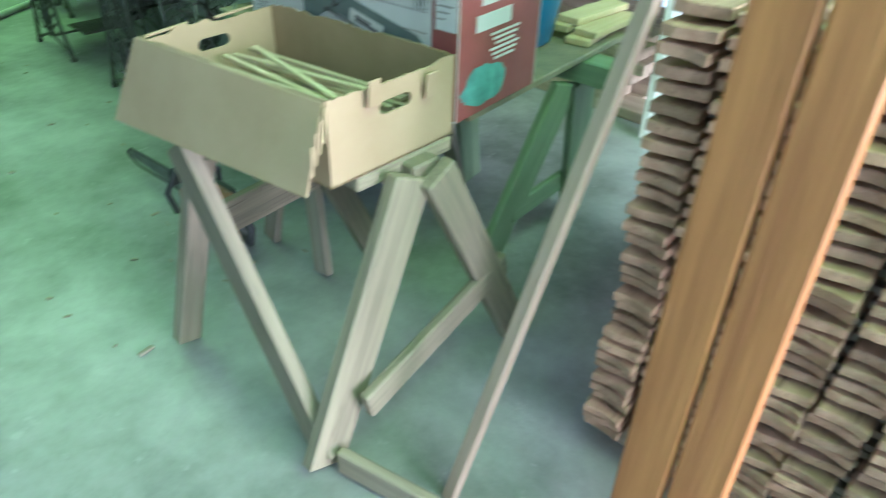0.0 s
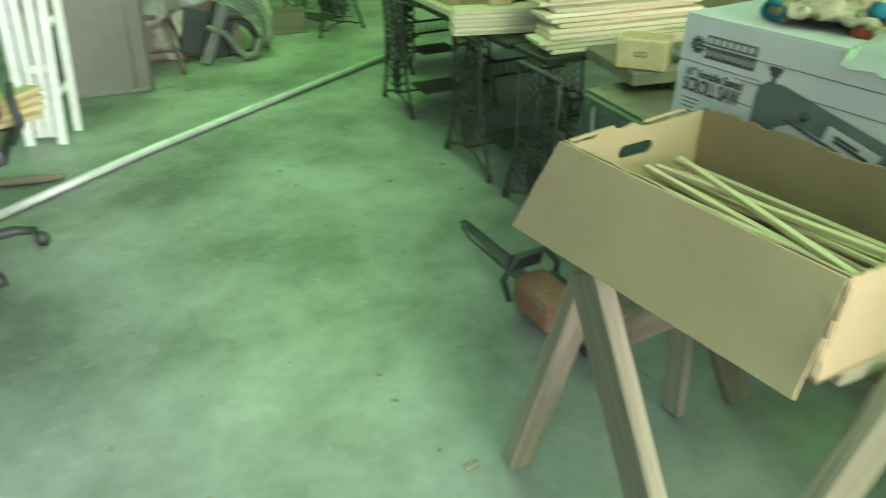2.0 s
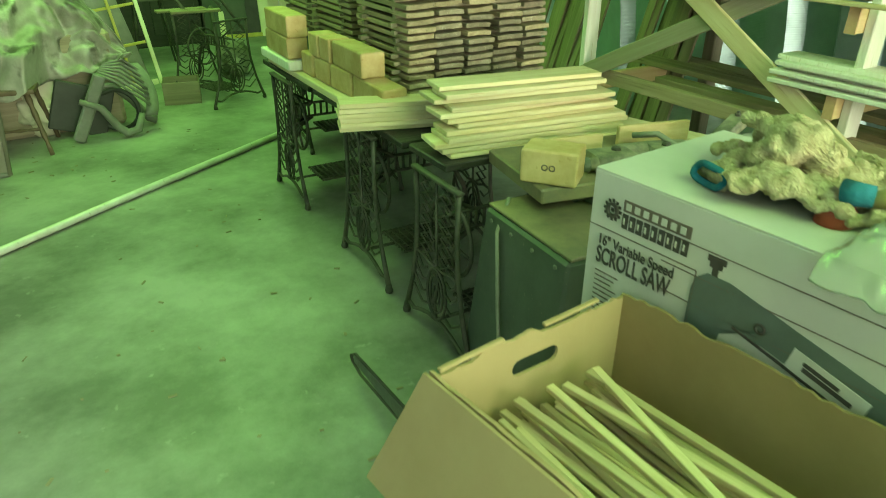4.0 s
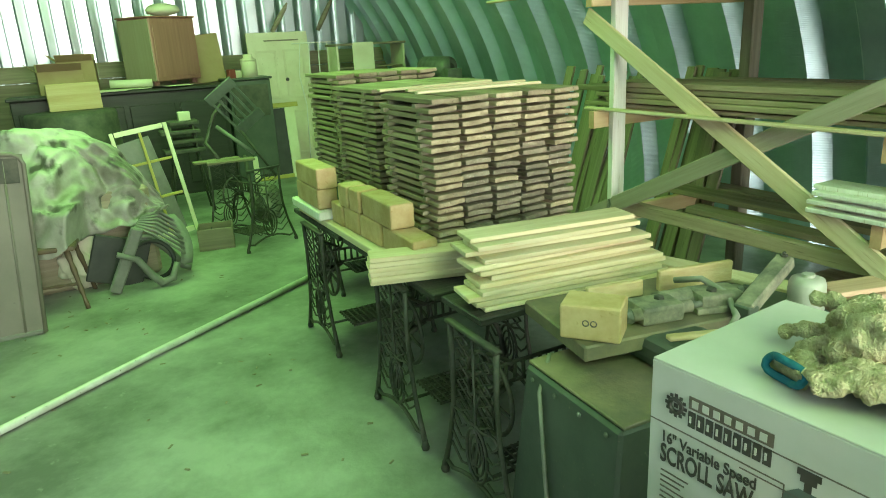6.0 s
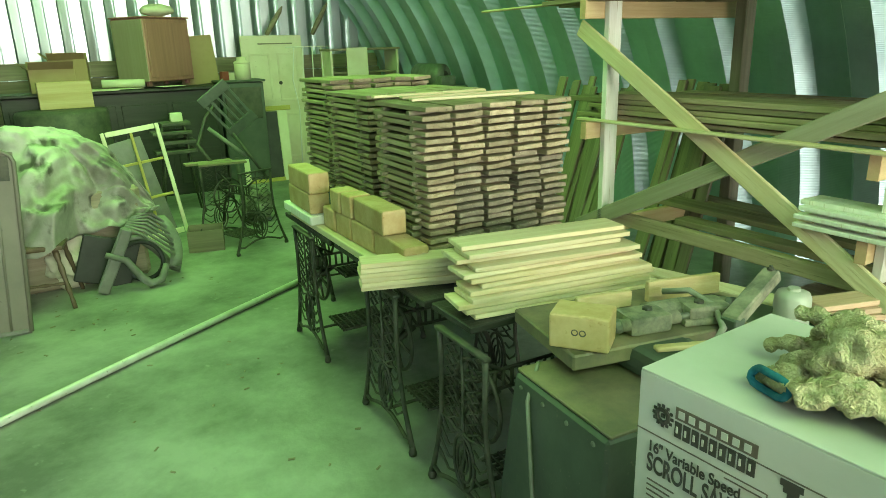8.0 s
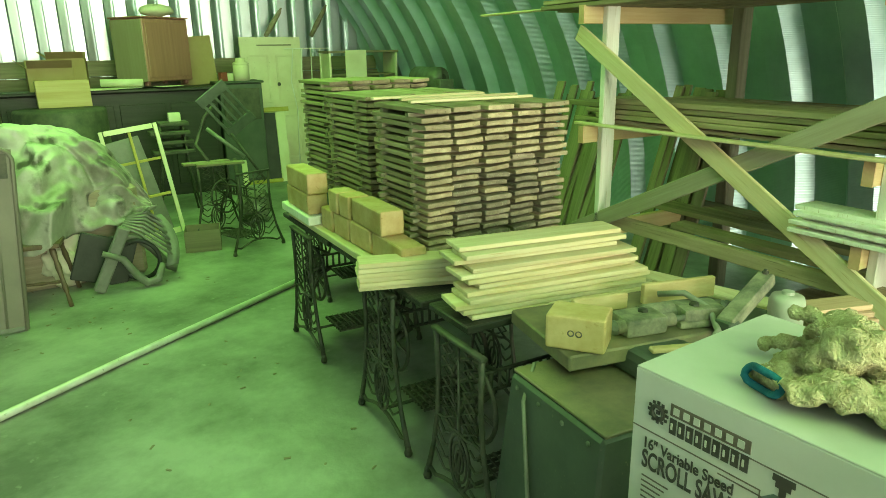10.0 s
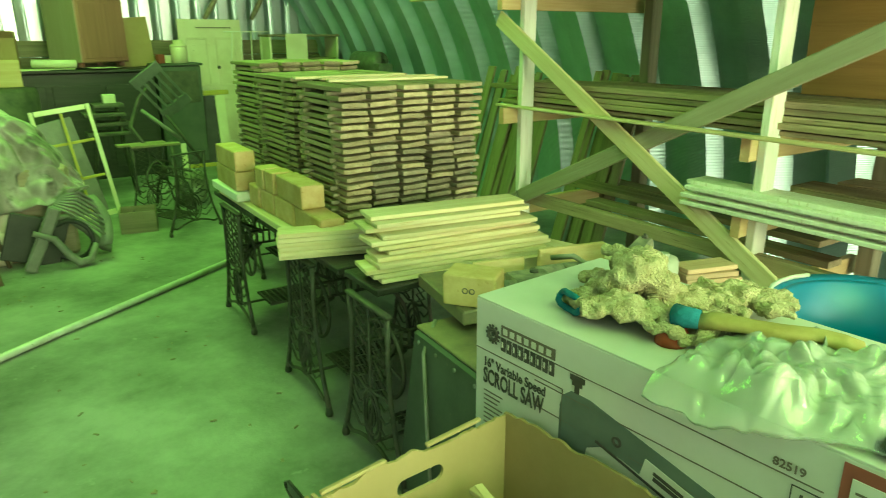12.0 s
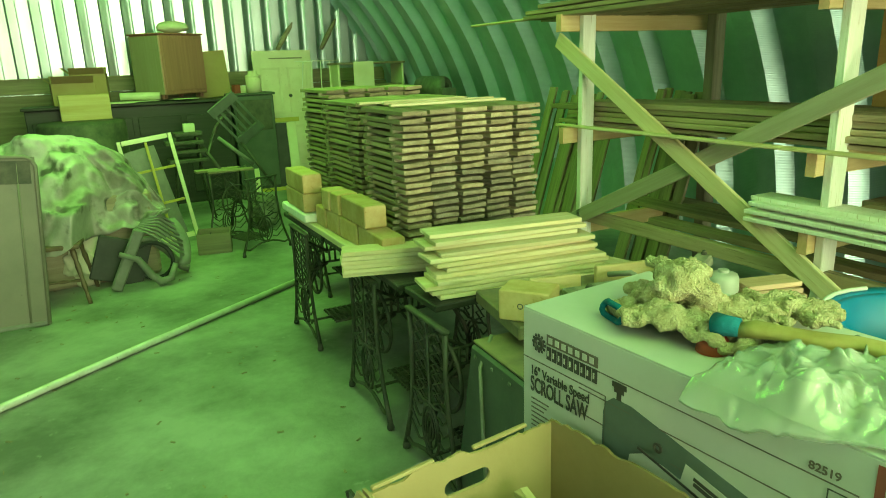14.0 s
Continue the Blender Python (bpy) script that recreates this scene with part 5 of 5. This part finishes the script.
wc = thing("wooden_chair", pose(-1.40, 2.01, 0, 0, 0, -8), "dark wooden chair with turned legs under a tarpaulin", "chair")
part("seat", slab(0.42, 0.42, 0.035, 0.012, seg=2), CHAIR_WOOD, wc, m=Matrix.Translation((0, 0, 0.42)))
for sx in (-1, 1):
    for sy in (-1, 1):
        part("leg", turned((sx * 0.15, sy * 0.15, 0.42), (sx * 0.22, sy * 0.22, 0.0), 0.02, 0.014), CHAIR_WOOD, wc, "turned leg", True)
for sx in (-1, 1):
    part("back_post", turned((sx * 0.18, 0.18, 0.45), (sx * 0.2, 0.27, 0.95), 0.016, 0.013), CHAIR_WOOD, wc, "", True)
part("stretcher", turned((-0.19, -0.19, 0.18), (0.19, -0.19, 0.18), 0.011, 0.011), CHAIR_WOOD, wc, "", True)
part("crest_rail", slab(0.44, 0.03, 0.09, 0.01), CHAIR_WOOD, wc, m=pose(0, 0.27, 0.92, -10))


def tarp():
    """Hangs from a bottom edge in front, over a ridge, to the back."""
    bm = bmesh.new()
    nu, nv = 130, 100
    g_ = []
    for i in range(nu + 1):
        row = []
        u = i / nu
        for j in range(nv + 1):
            v = j / nv
            x = -1.98 + 1.42 * u
            ridge = max(0.56, 1.22 - 1.36 * max(0, x + 1.25) ** 2 - 0.06 * max(0, -1.5 - x))
            low = 0.46 + 0.05 * math.sin(7 * u + 1) + 0.09 * noise.noise(Vector((x * 4, 0.0, 2.0)))
            if v < 0.6:
                k = v / 0.6
                front = 1.80 + 0.36 * min(1.0, max(0.0, (x + 1.27) / 0.16))
                y, z = front + (2.42 - front) * k ** 1.2, low + (ridge - low) * (1 - (1 - k) ** 1.35)
            else:
                k = (v - 0.6) / 0.4
                y, z = 2.42 + 0.55 * k, ridge - 0.10 * k
            p = Vector((x * 2.4 + 0.6 * noise.noise(Vector((x * 3, v * 5, 0.0))), v * 2.6 + 0.6 * noise.noise(Vector((v * 6, x * 3, 3.0))), 0.0))
            d, d2 = noise.voronoi(p)[0], noise.voronoi(p * 2.1 + Vector((4.0, 2.0, 0.0)))[0]
            f = 0.20 * (0.35 - abs(noise.noise(Vector((x * 2.6 + v * 1.2, v * 3.4 - x * 1.4, 4.0))))) + 0.06 * (0.3 - abs(noise.noise(Vector((x * 6.5 - v * 3, v * 7.0, 7.0))))) + 0.13 * min(0.55, d[1] - d[0]) + 0.05 * min(0.5, d2[1] - d2[0]) + 0.09 * (1 - v) * math.sin(13 * x + 5 * noise.noise(Vector((x, v * 2, 9.0)))) + 0.07 * noise.noise(Vector((x * 2.2, v * 3.0, 1.0))) + 0.02 * noise.noise(Vector((x * 16, v * 22, 6.0))) - 0.10
            row.append(bm.verts.new((x + 0.3 * f * math.sin(9 * v), y - 0.75 * f, z + 0.6 * f)))
        g_.append(row)
    for i in range(nu):
        for j in range(nv):
            bm.faces.new((g_[i][j], g_[i + 1][j], g_[i + 1][j + 1], g_[i][j + 1]))
    return bm


tp = lone("tarpaulin", tarp(), TARP, Matrix(), "dirty crumpled white tarpaulin draped over furniture", "tarpaulin", smooth=True)
sol = tp.modifiers.new("thickness", 'SOLIDIFY')
sol.thickness = 0.003
lone("covered_box", slab(0.95, 0.7, 0.72, 0.03), OLD_X, pose(-1.15, 2.62, 0.0, 0, 0, 4), "old wooden crate hidden under the tarpaulin", "crate")
lone("rag", lump(0.16, 0.12, 0.40, 0.4, 2.6, 4, 6.0), PAPER, Matrix.Translation((-1.22, 2.3, 0.0)), "pale rag stuffed under the chair", "cloth", smooth=True)


pc = thing("plastic_chair", Matrix(), "grey moulded plastic garden chair lying on its side", "plastic chair")
for i in range(7):
    o = i * 0.035
    part("back_slat", tube([(-0.82 + 0.3 * o, 2.0 + 0.5 * o, 0.47 + 0.2 * o), (-0.70 + 0.4 * o, 1.97 + o, 0.40 + 0.55 * o), (-0.58 + 0.3 * o, 1.97 + o, 0.285 + 0.7 * o), (-0.50 + 0.1 * o, 1.98 + o, 0.21 + 0.85 * o)], 0.011, 6), GREY_PLASTIC, pc, "", True)
b_ = bmesh.new()
g_ = []
for i in range(11):
    k = i / 10
    a = -0.9 + 2.4 * k
    g_.append([b_.verts.new((-0.53 + 0.085 * math.cos(a) + dx, 1.98 + 0.24 * k, 0.17 + 0.24 * k + 0.06 * math.sin(a))) for dx in (-0.075, -0.03, 0.015)])
for p, q in zip(g_, g_[1:]):
    for k in range(2):
        b_.faces.new((p[k], p[k + 1], q[k + 1], q[k]))
ob = part("top_rail", b_, GREY_PLASTIC, pc, "wide curved top rail", True)
sd = ob.modifiers.new("thickness", 'SOLIDIFY')
sd.thickness = 0.014
part("arm", tube([(-0.97, 1.93, 0.30), (-0.84, 1.92, 0.24), (-0.76, 1.92, 0.10), (-0.70, 1.92, 0.035), (-0.62, 1.93, 0.05), (-0.57, 1.95, 0.16)], [0.022, 0.026, 0.03, 0.034, 0.03, 0.022], 8), GREY_PLASTIC, pc, "", True)
part("arm", tube([(-0.9, 2.18, 0.34), (-0.72, 2.2, 0.33), (-0.6, 2.22, 0.2), (-0.5, 2.22, 0.05), (-0.45, 2.2, 0.03)], [0.022, 0.028, 0.03, 0.034, 0.03], 8), GREY_PLASTIC, pc, "", True)
part("leg", span((-0.80, 1.94, 0.47), (-1.03, 1.96, 0.01), 0.05, 0.085, 0.012, (1, 0, 0.4)), GREY_PLASTIC, pc)
part("leg", span((-0.78, 2.22, 0.45), (-0.95, 2.26, 0.02), 0.05, 0.07, 0.012, (1, 0, 0.4)), GREY_PLASTIC, pc)
part("seat", slab(0.40, 0.025, 0.36, 0.008, pose(-1.02, 2.12, 0.03, 0, 20, 8)), BLACK_PLASTIC, pc, "dark underside of the seat")
lone("cast_wheel", tube([(0.0, 0.15 * math.cos(a), 0.165 + 0.15 * math.sin(a)) for a in [2 * math.pi * i / 24 for i in range(24)]], 0.018, 8, True), BLACK_PLASTIC, pose(-0.72, 2.12, 0.0, 0, 0, 70), "black rubber wheel leaning among chairs", "wheel", smooth=True)

# window sash leaning
sash = thing("window_sash", Matrix(), "old cream-painted window sash with six openings, leaning", "window sash")
WM = pose(-0.44, 3.35, 0.02, -6, -7, 2)
SW, SH = 0.50, 1.04
for nm, x0, x1, z0, z1 in (("stile", -SW / 2, -SW / 2 + 0.032, 0, SH), ("stile", SW / 2 - 0.034, SW / 2, 0, SH), ("rail", -SW / 2 + .041, SW / 2 - .041, 0, 0.05), ("rail", -SW / 2 + .041, SW / 2 - .041, SH - 0.045, SH),
                           ("glazing_bar", -0.012, 0.012, 0.051, SH - 0.046), ("glazing_bar", -SW / 2 + .041, -0.013, SH * 0.36, SH * 0.36 + .024), ("glazing_bar", 0.013, SW / 2 - .041, SH * 0.36, SH * 0.36 + .024),
                           ("glazing_bar", -SW / 2 + .041, -0.013, SH * 0.68, SH * 0.68 + .024), ("glazing_bar", 0.013, SW / 2 - .041, SH * 0.68, SH * 0.68 + .024)):
    part(nm, slab(x1 - x0, 0.03, z1 - z0, 0.003), CREAM_PAINT if nm != "glazing_bar" else OCHRE_PAINT, sash, m=WM @ Matrix.Translation(((x0 + x1) / 2, 0, z0)))
lone("pale_board", slab(0.30, 0.012, 0.95, 0.003), GREY_PLASTIC, pose(-0.42, 3.50, 0.0, -8, -12, 4), "dull pale board leaning behind a window sash", "board")

# iron stand with an upturned slatted seat, and a bin
copy_thing(st, pose(0.06, 3.02, 0, 0, 0, -68))
for k, (x, y, a) in enumerate(((0.02, 3.12, 4), (0.12, 2.98, -3))):
    lone("narrow_board", slab(0.42, 0.10, 0.022, 0.003), GREY_X, pose(x, y, 0.704, 0, 0, a), "narrow board across an iron stand", "board", "boards across the iron stand")
DARK_GREY_PLASTIC = mat("dark_grey_plastic", (0.14, 0.15, 0.135), (0.09, 0.10, 0.09), 0.55, 0, 6, bump=0.06)
slc = thing("garden_seat", Matrix(), "dark iron-framed slatted garden seat propped on a stand", "seat")
SM = pose(0.28, 3.22, 1.17, 18, -37, -12)
for x in (-0.13, -0.065, 0.0, 0.065, 0.13):
    part("slat", slab(0.026, 0.016, 0.40, 0.004), DARK_GREY_PLASTIC, slc, m=SM @ Matrix.Translation((x, 0, -0.20)))
for z in (-0.24, 0.15):
    part("rail", slab(0.31, 0.022, 0.10, 0.006), DARK_GREY_PLASTIC, slc, m=SM @ Matrix.Translation((0, 0.002, z)))
part("support", tube([(0.05, 3.1, 0.71), (-0.02, 3.3, 0.86), (0.1, 3.4, 1.1), (0.2, 3.36, 1.22)], 0.018, 8), IRON, slc, "curved iron support", True)
part("prop", tube([(0.30, 3.25, 0.95), (0.55, 3.1, 0.5)], 0.014, 7), IRON, slc, "", True)
part("prop", tube([(0.10, 3.35, 1.0), (0.40, 3.22, 0.72)], 0.02, 7), GREY_PLASTIC, slc, "", True)
part("foot", tube([(0.30, 3.2, 0.72), (0.32, 3.22, 0.3), (0.30, 3.2, 0.12), (0.43, 3.18, 0.03)], 0.02, 7), IRON, slc, "", True)
bmn = thing("steel_bin", pose(-0.13, 2.80, 0, 0, 0, -12), "small rusty open steel bin on the floor", "bin")
for nm, sx, sy, x, y in (("side", 0.30, 0.008, 0, -0.13), ("side", 0.30, 0.008, 0, 0.13), ("side", 0.008, 0.252, -0.146, 0), ("side", 0.008, 0.252, 0.146, 0)):
    part(nm, slab(sx, sy, 0.19, 0.002), OLD_X, bmn, m=Matrix.Translation((x, y, 0.0)))
part("bottom", slab(0.28, 0.25, 0.008, 0.001), OLD_X, bmn, m=Matrix.Translation((0, 0, 0.004)))
lone("sack", lump(0.17, 0.15, 0.36, 0.18, 2.5, 4, 3.0), TARP, Matrix.Translation((0.52, 3.55, 0.0)), "dusty folded sack slumped on the floor", "sack", smooth=True)

ts = thing("tray_stand", pose(-0.08, 4.42, 0), "dark iron stand with stepped trays and a pale box", "stand")
for k, (x, y, z, w) in enumerate(((0.0, 0.0, 0.66, 0.42), (0.04, 0.02, 0.76, 0.34), (-0.02, 0.0, 0.86, 0.40), (0.03, 0.02, 0.95, 0.30))):
    part("tray", slab(w, 0.26, 0.04, 0.006), IRON_DUSTY, ts, m=Matrix.Translation((x, y, z)))
for x in (-0.14, 0.14):
    for y in (-0.09, 0.09):
        part("leg", tube([(x * 1.5, y * 1.4, 0.0), (x, y, 0.5), (x * 0.8, y, 0.97)], 0.012, 7), IRON, ts, "", True)
part("box", slab(0.12, 0.10, 0.09, 0.004), PAPER, ts, "pale box on the top tray", m=Matrix.Translation((0.05, 0.0, 0.992)))

# ---- furniture along the end wall ----
Z0 = 5.75
sb = thing("sideboard", pose(-0.5, Z0, 0), "long black-stained cabinet loaded with boxes", "cabinet")
part("carcass", slab(2.3, 0.55, 1.26, 0.01), DARK_WOOD, sb)
part("top", slab(2.36, 0.62, 0.035, 0.008), DARK_WOOD, sb, m=Matrix.Translation((0, -0.01, 1.262)))
for i in range(4):
    part("door", slab(0.5, 0.02, 0.98, 0.006), DARK_WOOD, sb, m=Matrix.Translation((-0.84 + i * 0.56, -0.286, 0.14)))
ST = 1.30
for i, (x, y, w, d) in enumerate(((-0.7, 5.55, 0.5, 0.3), (-0.55, 5.6, 0.7, 0.3), (0.1, 5.5, 0.3, 0.2))):
    lone("paper_sheet", slab(w, d, 0.006, 0.001), PAPER, pose(x, y, ST + 0.007 * i, 0, 0, 9 * i - 6), "pale paper sheet lying on a cabinet", "paper", "papers on the cabinet")

PLY_SIDE = wood("dusty_side", (0.30, 0.25, 0.19), (0.26, 0.21, 0.155), 2)
cab = thing("mahogany_cabinet", pose(0.02, 5.88, ST + 0.022), "tall red-brown wooden cabinet standing on another cabinet", "cabinet")
part("carcass", slab(0.70, 0.52, 0.72, 0.012), RED_WOOD, cab, m=pose(0, 0, 0.05, 0, 0, 36))
part("side_panel", slab(0.012, 0.50, 0.70, 0.003), PLY_SIDE, cab, "pale dusty side panel", m=pose(0, 0, 0.055, 0, 0, 36) @ Matrix.Translation((-0.354, 0, 0)))
part("top", slab(0.73, 0.55, 0.018, 0.006), RED_WOOD, cab, m=pose(0, 0, 0.771, 0, 0, 36))
for x in (-0.3, 0.3):
    for y in (-0.18, 0.18):
        part("foot", slab(0.05, 0.05, 0.05, 0.006), RED_WOOD, cab, m=pose(0, 0, 0, 0, 0, 36) @ Matrix.Translation((x, y, 0)))
part("door", slab(0.64, 0.014, 0.62, 0.004), RED_WOOD, cab, m=pose(0, 0, 0.10, 0, 0, 36) @ Matrix.Translation((0, -0.266, 0)))
lone("basket", lump(0.20, 0.16, 0.15, 0.12, 2.0, 3, 1.0), PAPER, Matrix.Translation((0.12, 5.9, ST + 0.82)), "pale woven basket upside down on a cabinet", "basket", smooth=True)
lone("cardboard_sheet", slab(0.46, 0.02, 0.60, 0.003), CARDBOARD, pose(0.56, 6.05, ST, -6, -4, -4), "brown cardboard sheet leaning beside a cabinet", "cardboard")
lone("paper_roll", tube([(-0.62, 5.62, ST + 0.075), (-0.17, 5.53, ST + 0.065)], 0.045, 14), PAPER, Matrix(), "rolled brown paper lying on a cabinet", "roll", smooth=True)


def open_box(x, y, z, w, d, h, turn, label, material=CARDBOARD):
    t = thing("carton_box", pose(x, y, z, 0, 0, turn), label, "box", "cartons on the cabinet")
    part("body", slab(w, d, h, 0.004), material, t)
    for s in (-1, 1):
        part("flap", slab(w * 0.96, 0.005, d * 0.42, 0.001), material, t, m=pose(0, s * d / 2, h - 0.003, -s * 55))
    part("flap", slab(0.005, d * 0.9, w * 0.3, 0.001), material, t, m=pose(-w / 2, 0, h - 0.003, 0, -50))


open_box(-1.12, 5.78, ST, 0.46, 0.34, 0.26, 4, "open brown cardboard box with raised flaps")
open_box(-0.92, 6.05, ST, 0.4, 0.3, 0.36, -6, "brown cardboard box behind another")
wbx = thing("wooden_crate", pose(-1.02, 5.30, 1.145, 0, 0, 3), "pale dovetailed wooden drawer box on a grill", "crate")
part("front", slab(0.52, 0.02, 0.28, 0.003), PINE_X, wbx, m=Matrix.Translation((0, -0.12, 0)))
part("back", slab(0.52, 0.02, 0.28, 0.003), PINE_X, wbx, m=Matrix.Translation((0, 0.12, 0)))
for x in (-0.25, 0.25):
    part("side", slab(0.02, 0.218, 0.28, 0.003), PINE_Y, wbx, m=Matrix.Translation((x, 0, 0)))
part("bottom", slab(0.478, 0.218, 0.012, 0.001), PINE_X, wbx)
dr = thing("metal_drum", pose(-1.08, 5.0, 0), "dark dented metal drum lying under a crate", "drum")
part("body", lathe([(0.0, 0.0), (0.44, 0.0), (0.45, 0.02), (0.45, 0.55), (0.47, 0.57), (0.45, 0.59), (0.45, 1.11), (0.43, 1.143), (0.0, 1.143)][::-1], 36), IRON_DUSTY, dr, "", True)

ck = thing("black_chest", pose(0.98, 5.86, 0), "black cast stove-like chest with moulded top", "chest")
part("body", slab(0.54, 0.45, 1.31, 0.01), MACHINE, ck)
part("top", slab(0.60, 0.50, 0.03, 0.01), MACHINE, ck, m=Matrix.Translation((0, 0, 1.312)))
part("panel", slab(0.46, 0.015, 0.40, 0.008), IRON_DUSTY, ck, m=Matrix.Translation((0, -0.231, 0.85)))
cn = thing("canister", pose(1.03, 5.74, 1.342), "yellowed enamel canister with a lid", "canister")
part("body", lathe([(0.0, 0), (0.10, 0.0), (0.10, 0.19), (0.095, 0.2), (0.0, 0.2)][::-1], 24), CREAM_PAINT, cn, "", True)
part("lid", lathe([(0.103, 0.2), (0.103, 0.22), (0.06, 0.24), (0.06, 0.28), (0.0, 0.285)][::1], 24), CREAM_PAINT, cn, "", True)
lone("small_box", slab(0.09, 0.07, 0.11, 0.003), PRINT_RED, pose(0.80, 5.76, 1.342, 0, 0, 20), "small faded red carton on a chest", "box")
lone("small_box", slab(0.13, 0.07, 0.09, 0.003), PAPER, pose(0.90, 5.86, 1.342, 0, 0, -10), "small pale carton on a chest", "box")

wd = thing("panelled_door", pose(1.65, 6.38, 0, -4, 0, 3), "cream-painted panelled door leaning on the end wall", "door")
part("leaf", slab(0.88, 0.035, 1.90, 0.004), CREAM_PAINT, wd)
for x in (-0.2, 0.2):
    for z0, h in ((0.2, 0.62), (1.0, 0.66)):
        fr = bmesh.new()
        for a, b, c, d in ((0.30, 0.012, 0, 0), (0.30, 0.012, 0, h - 0.03)):
            slab(a, b, 0.03, 0.003, Matrix.Translation((x, -0.022, z0 + d)), fr)
        for sx in (-0.135, 0.135):
            slab(0.03, 0.012, h - 0.062, 0.003, Matrix.Translation((x + sx, -0.022, z0 + 0.031)), fr)
        part("panel_moulding", fr, CREAM_PAINT, wd)
part("top_moulding", slab(0.5, 0.012, 0.016, 0.002), OLD_X, wd, m=Matrix.Translation((0.05, -0.024, 1.78)))
part("door_knob", lathe([(0.0, 0.05), (0.022, 0.045), (0.026, 0.03), (0.012, 0.012), (0.012, 0.0)][::-1], 14), IRON, wd, m=pose(0.06, -0.018, 1.25, 90))

pf = thing("picture_frame", pose(1.22, 5.62, 0, -6, 0, 0), "ochre wooden frame with dark mirror glass, leaning", "frame")
for nm, w, h, x, z in (("stile", 0.07, 0.93, -0.29, 0.0), ("stile", 0.13, 0.93, 0.26, 0.0), ("rail", 0.76, 0.06, 0.0, 0.932), ("rail", 0.48, 0.05, -0.03, 0.0)):
    part(nm, slab(w, 0.04, h, 0.005), OCHRE_PAINT if nm == "rail" else CREAM_PAINT, pf, m=Matrix.Translation((x, 0, z)))
part("glass", slab(0.48, 0.008, 0.87, 0.0), BLACK_PLASTIC, pf, m=Matrix.Translation((-0.025, 0.01, 0.052)))

ds = thing("metal_desk", pose(2.72, 5.9, 0, 0, 0, -4), "cream metal desk with an open shelf", "desk")
for x in (-0.48, 0.48):
    part("side", slab(0.03, 0.5, 1.66, 0.004), CREAM_PAINT, ds, m=Matrix.Translation((x, 0, 0)))
part("top", slab(1.02, 0.54, 0.03, 0.006), MACHINE_TOP, ds, m=Matrix.Translation((0, 0, 1.662)))
part("shelf", slab(0.92, 0.46, 0.02, 0.003), MACHINE_TOP, ds, m=Matrix.Translation((0, 0, 1.36)))
part("panel", slab(0.30, 0.02, 0.62, 0.004), CREAM_PAINT, ds, m=Matrix.Translation((-0.12, -0.262, 1.08)))
pl = thing("wire_trellis", pose(2.02, 6.1, 0), "thin wire trellis standing before a door", "trellis")
for k in range(4):
    x = -0.2 + 0.13 * k
    part("wire", tube([(x, 0, 0.0), (x + 0.03, 0, 0.9), (x - 0.03 + 0.02 * k, 0, 1.3), (x + 0.02, 0, 1.72)], 0.008, 6), WHITE_WOOD, pl, "", True)
part("bar", tube([(-0.3, 0, 1.73), (0.35, 0, 1.73)], 0.008, 6), WHITE_WOOD, pl, "", True)

bs = thing("wall_bench", pose(3.02, 4.3, 0), "dark steel cabinet against the arched wall", "cabinet")
part("body", slab(0.5, 0.9, 1.22, 0.01), MACHINE, bs)
part("door", slab(0.015, 0.8, 0.9, 0.006), MACHINE, bs, m=Matrix.Translation((-0.259, 0, 0.2)))
cyl = thing("steel_cylinder", pose(3.0, 4.35, 1.222), "green-grey steel tank lying on a cabinet", "tank")
part("tank", tube([(0.02, -0.34, 0.13), (0.0, -0.33, 0.13), (0.0, 0.25, 0.13), (0.02, 0.26, 0.13)], [0.10, 0.13, 0.13, 0.1], 20), CAST, cyl, "", True)
part("cap", tube([(0.0, -0.40, 0.13), (0.0, -0.33, 0.13)], 0.05, 12), IRON, cyl, "", True)
lone("small_machine", slab(0.2, 0.26, 0.12, 0.02, seg=2), CAST, Matrix.Translation((3.0, 3.98, 1.222)), "small grey machine on a steel cabinet", "machine")
for k, (x, y, hh) in enumerate(((1.6, 6.55, 0.32), (2.25, 6.5, 0.36))):
    lone("dried_branch", tube([(x, y, 1.9), (x + 0.1, y - 0.02, 1.9 + hh * 0.5), (x + 0.22, y, 1.9 + hh), (x + 0.26, y, 1.9 + hh * 1.2)], [0.03, 0.04, 0.03, 0.01], 7), OLD_X, Matrix(), "dark driftwood branch on top of a leaning door", "branch", smooth=True)

rr = random.Random(33)
chips = bmesh.new()
for i in range(90):
    x, y = rr.uniform(-1.9, -0.1), rr.uniform(-2.6, 2.3)
    slab(rr.uniform(.006, .035), rr.uniform(.004, .012), rr.uniform(.002, .005), 0, pose(x, y, 0.0005, 0, 0, rr.uniform(0, 180)), chips)
lone("wood_chips", chips, OLD_X, Matrix(), "scattered wood chips and crumbs on the concrete", "debris", kind="stuff")
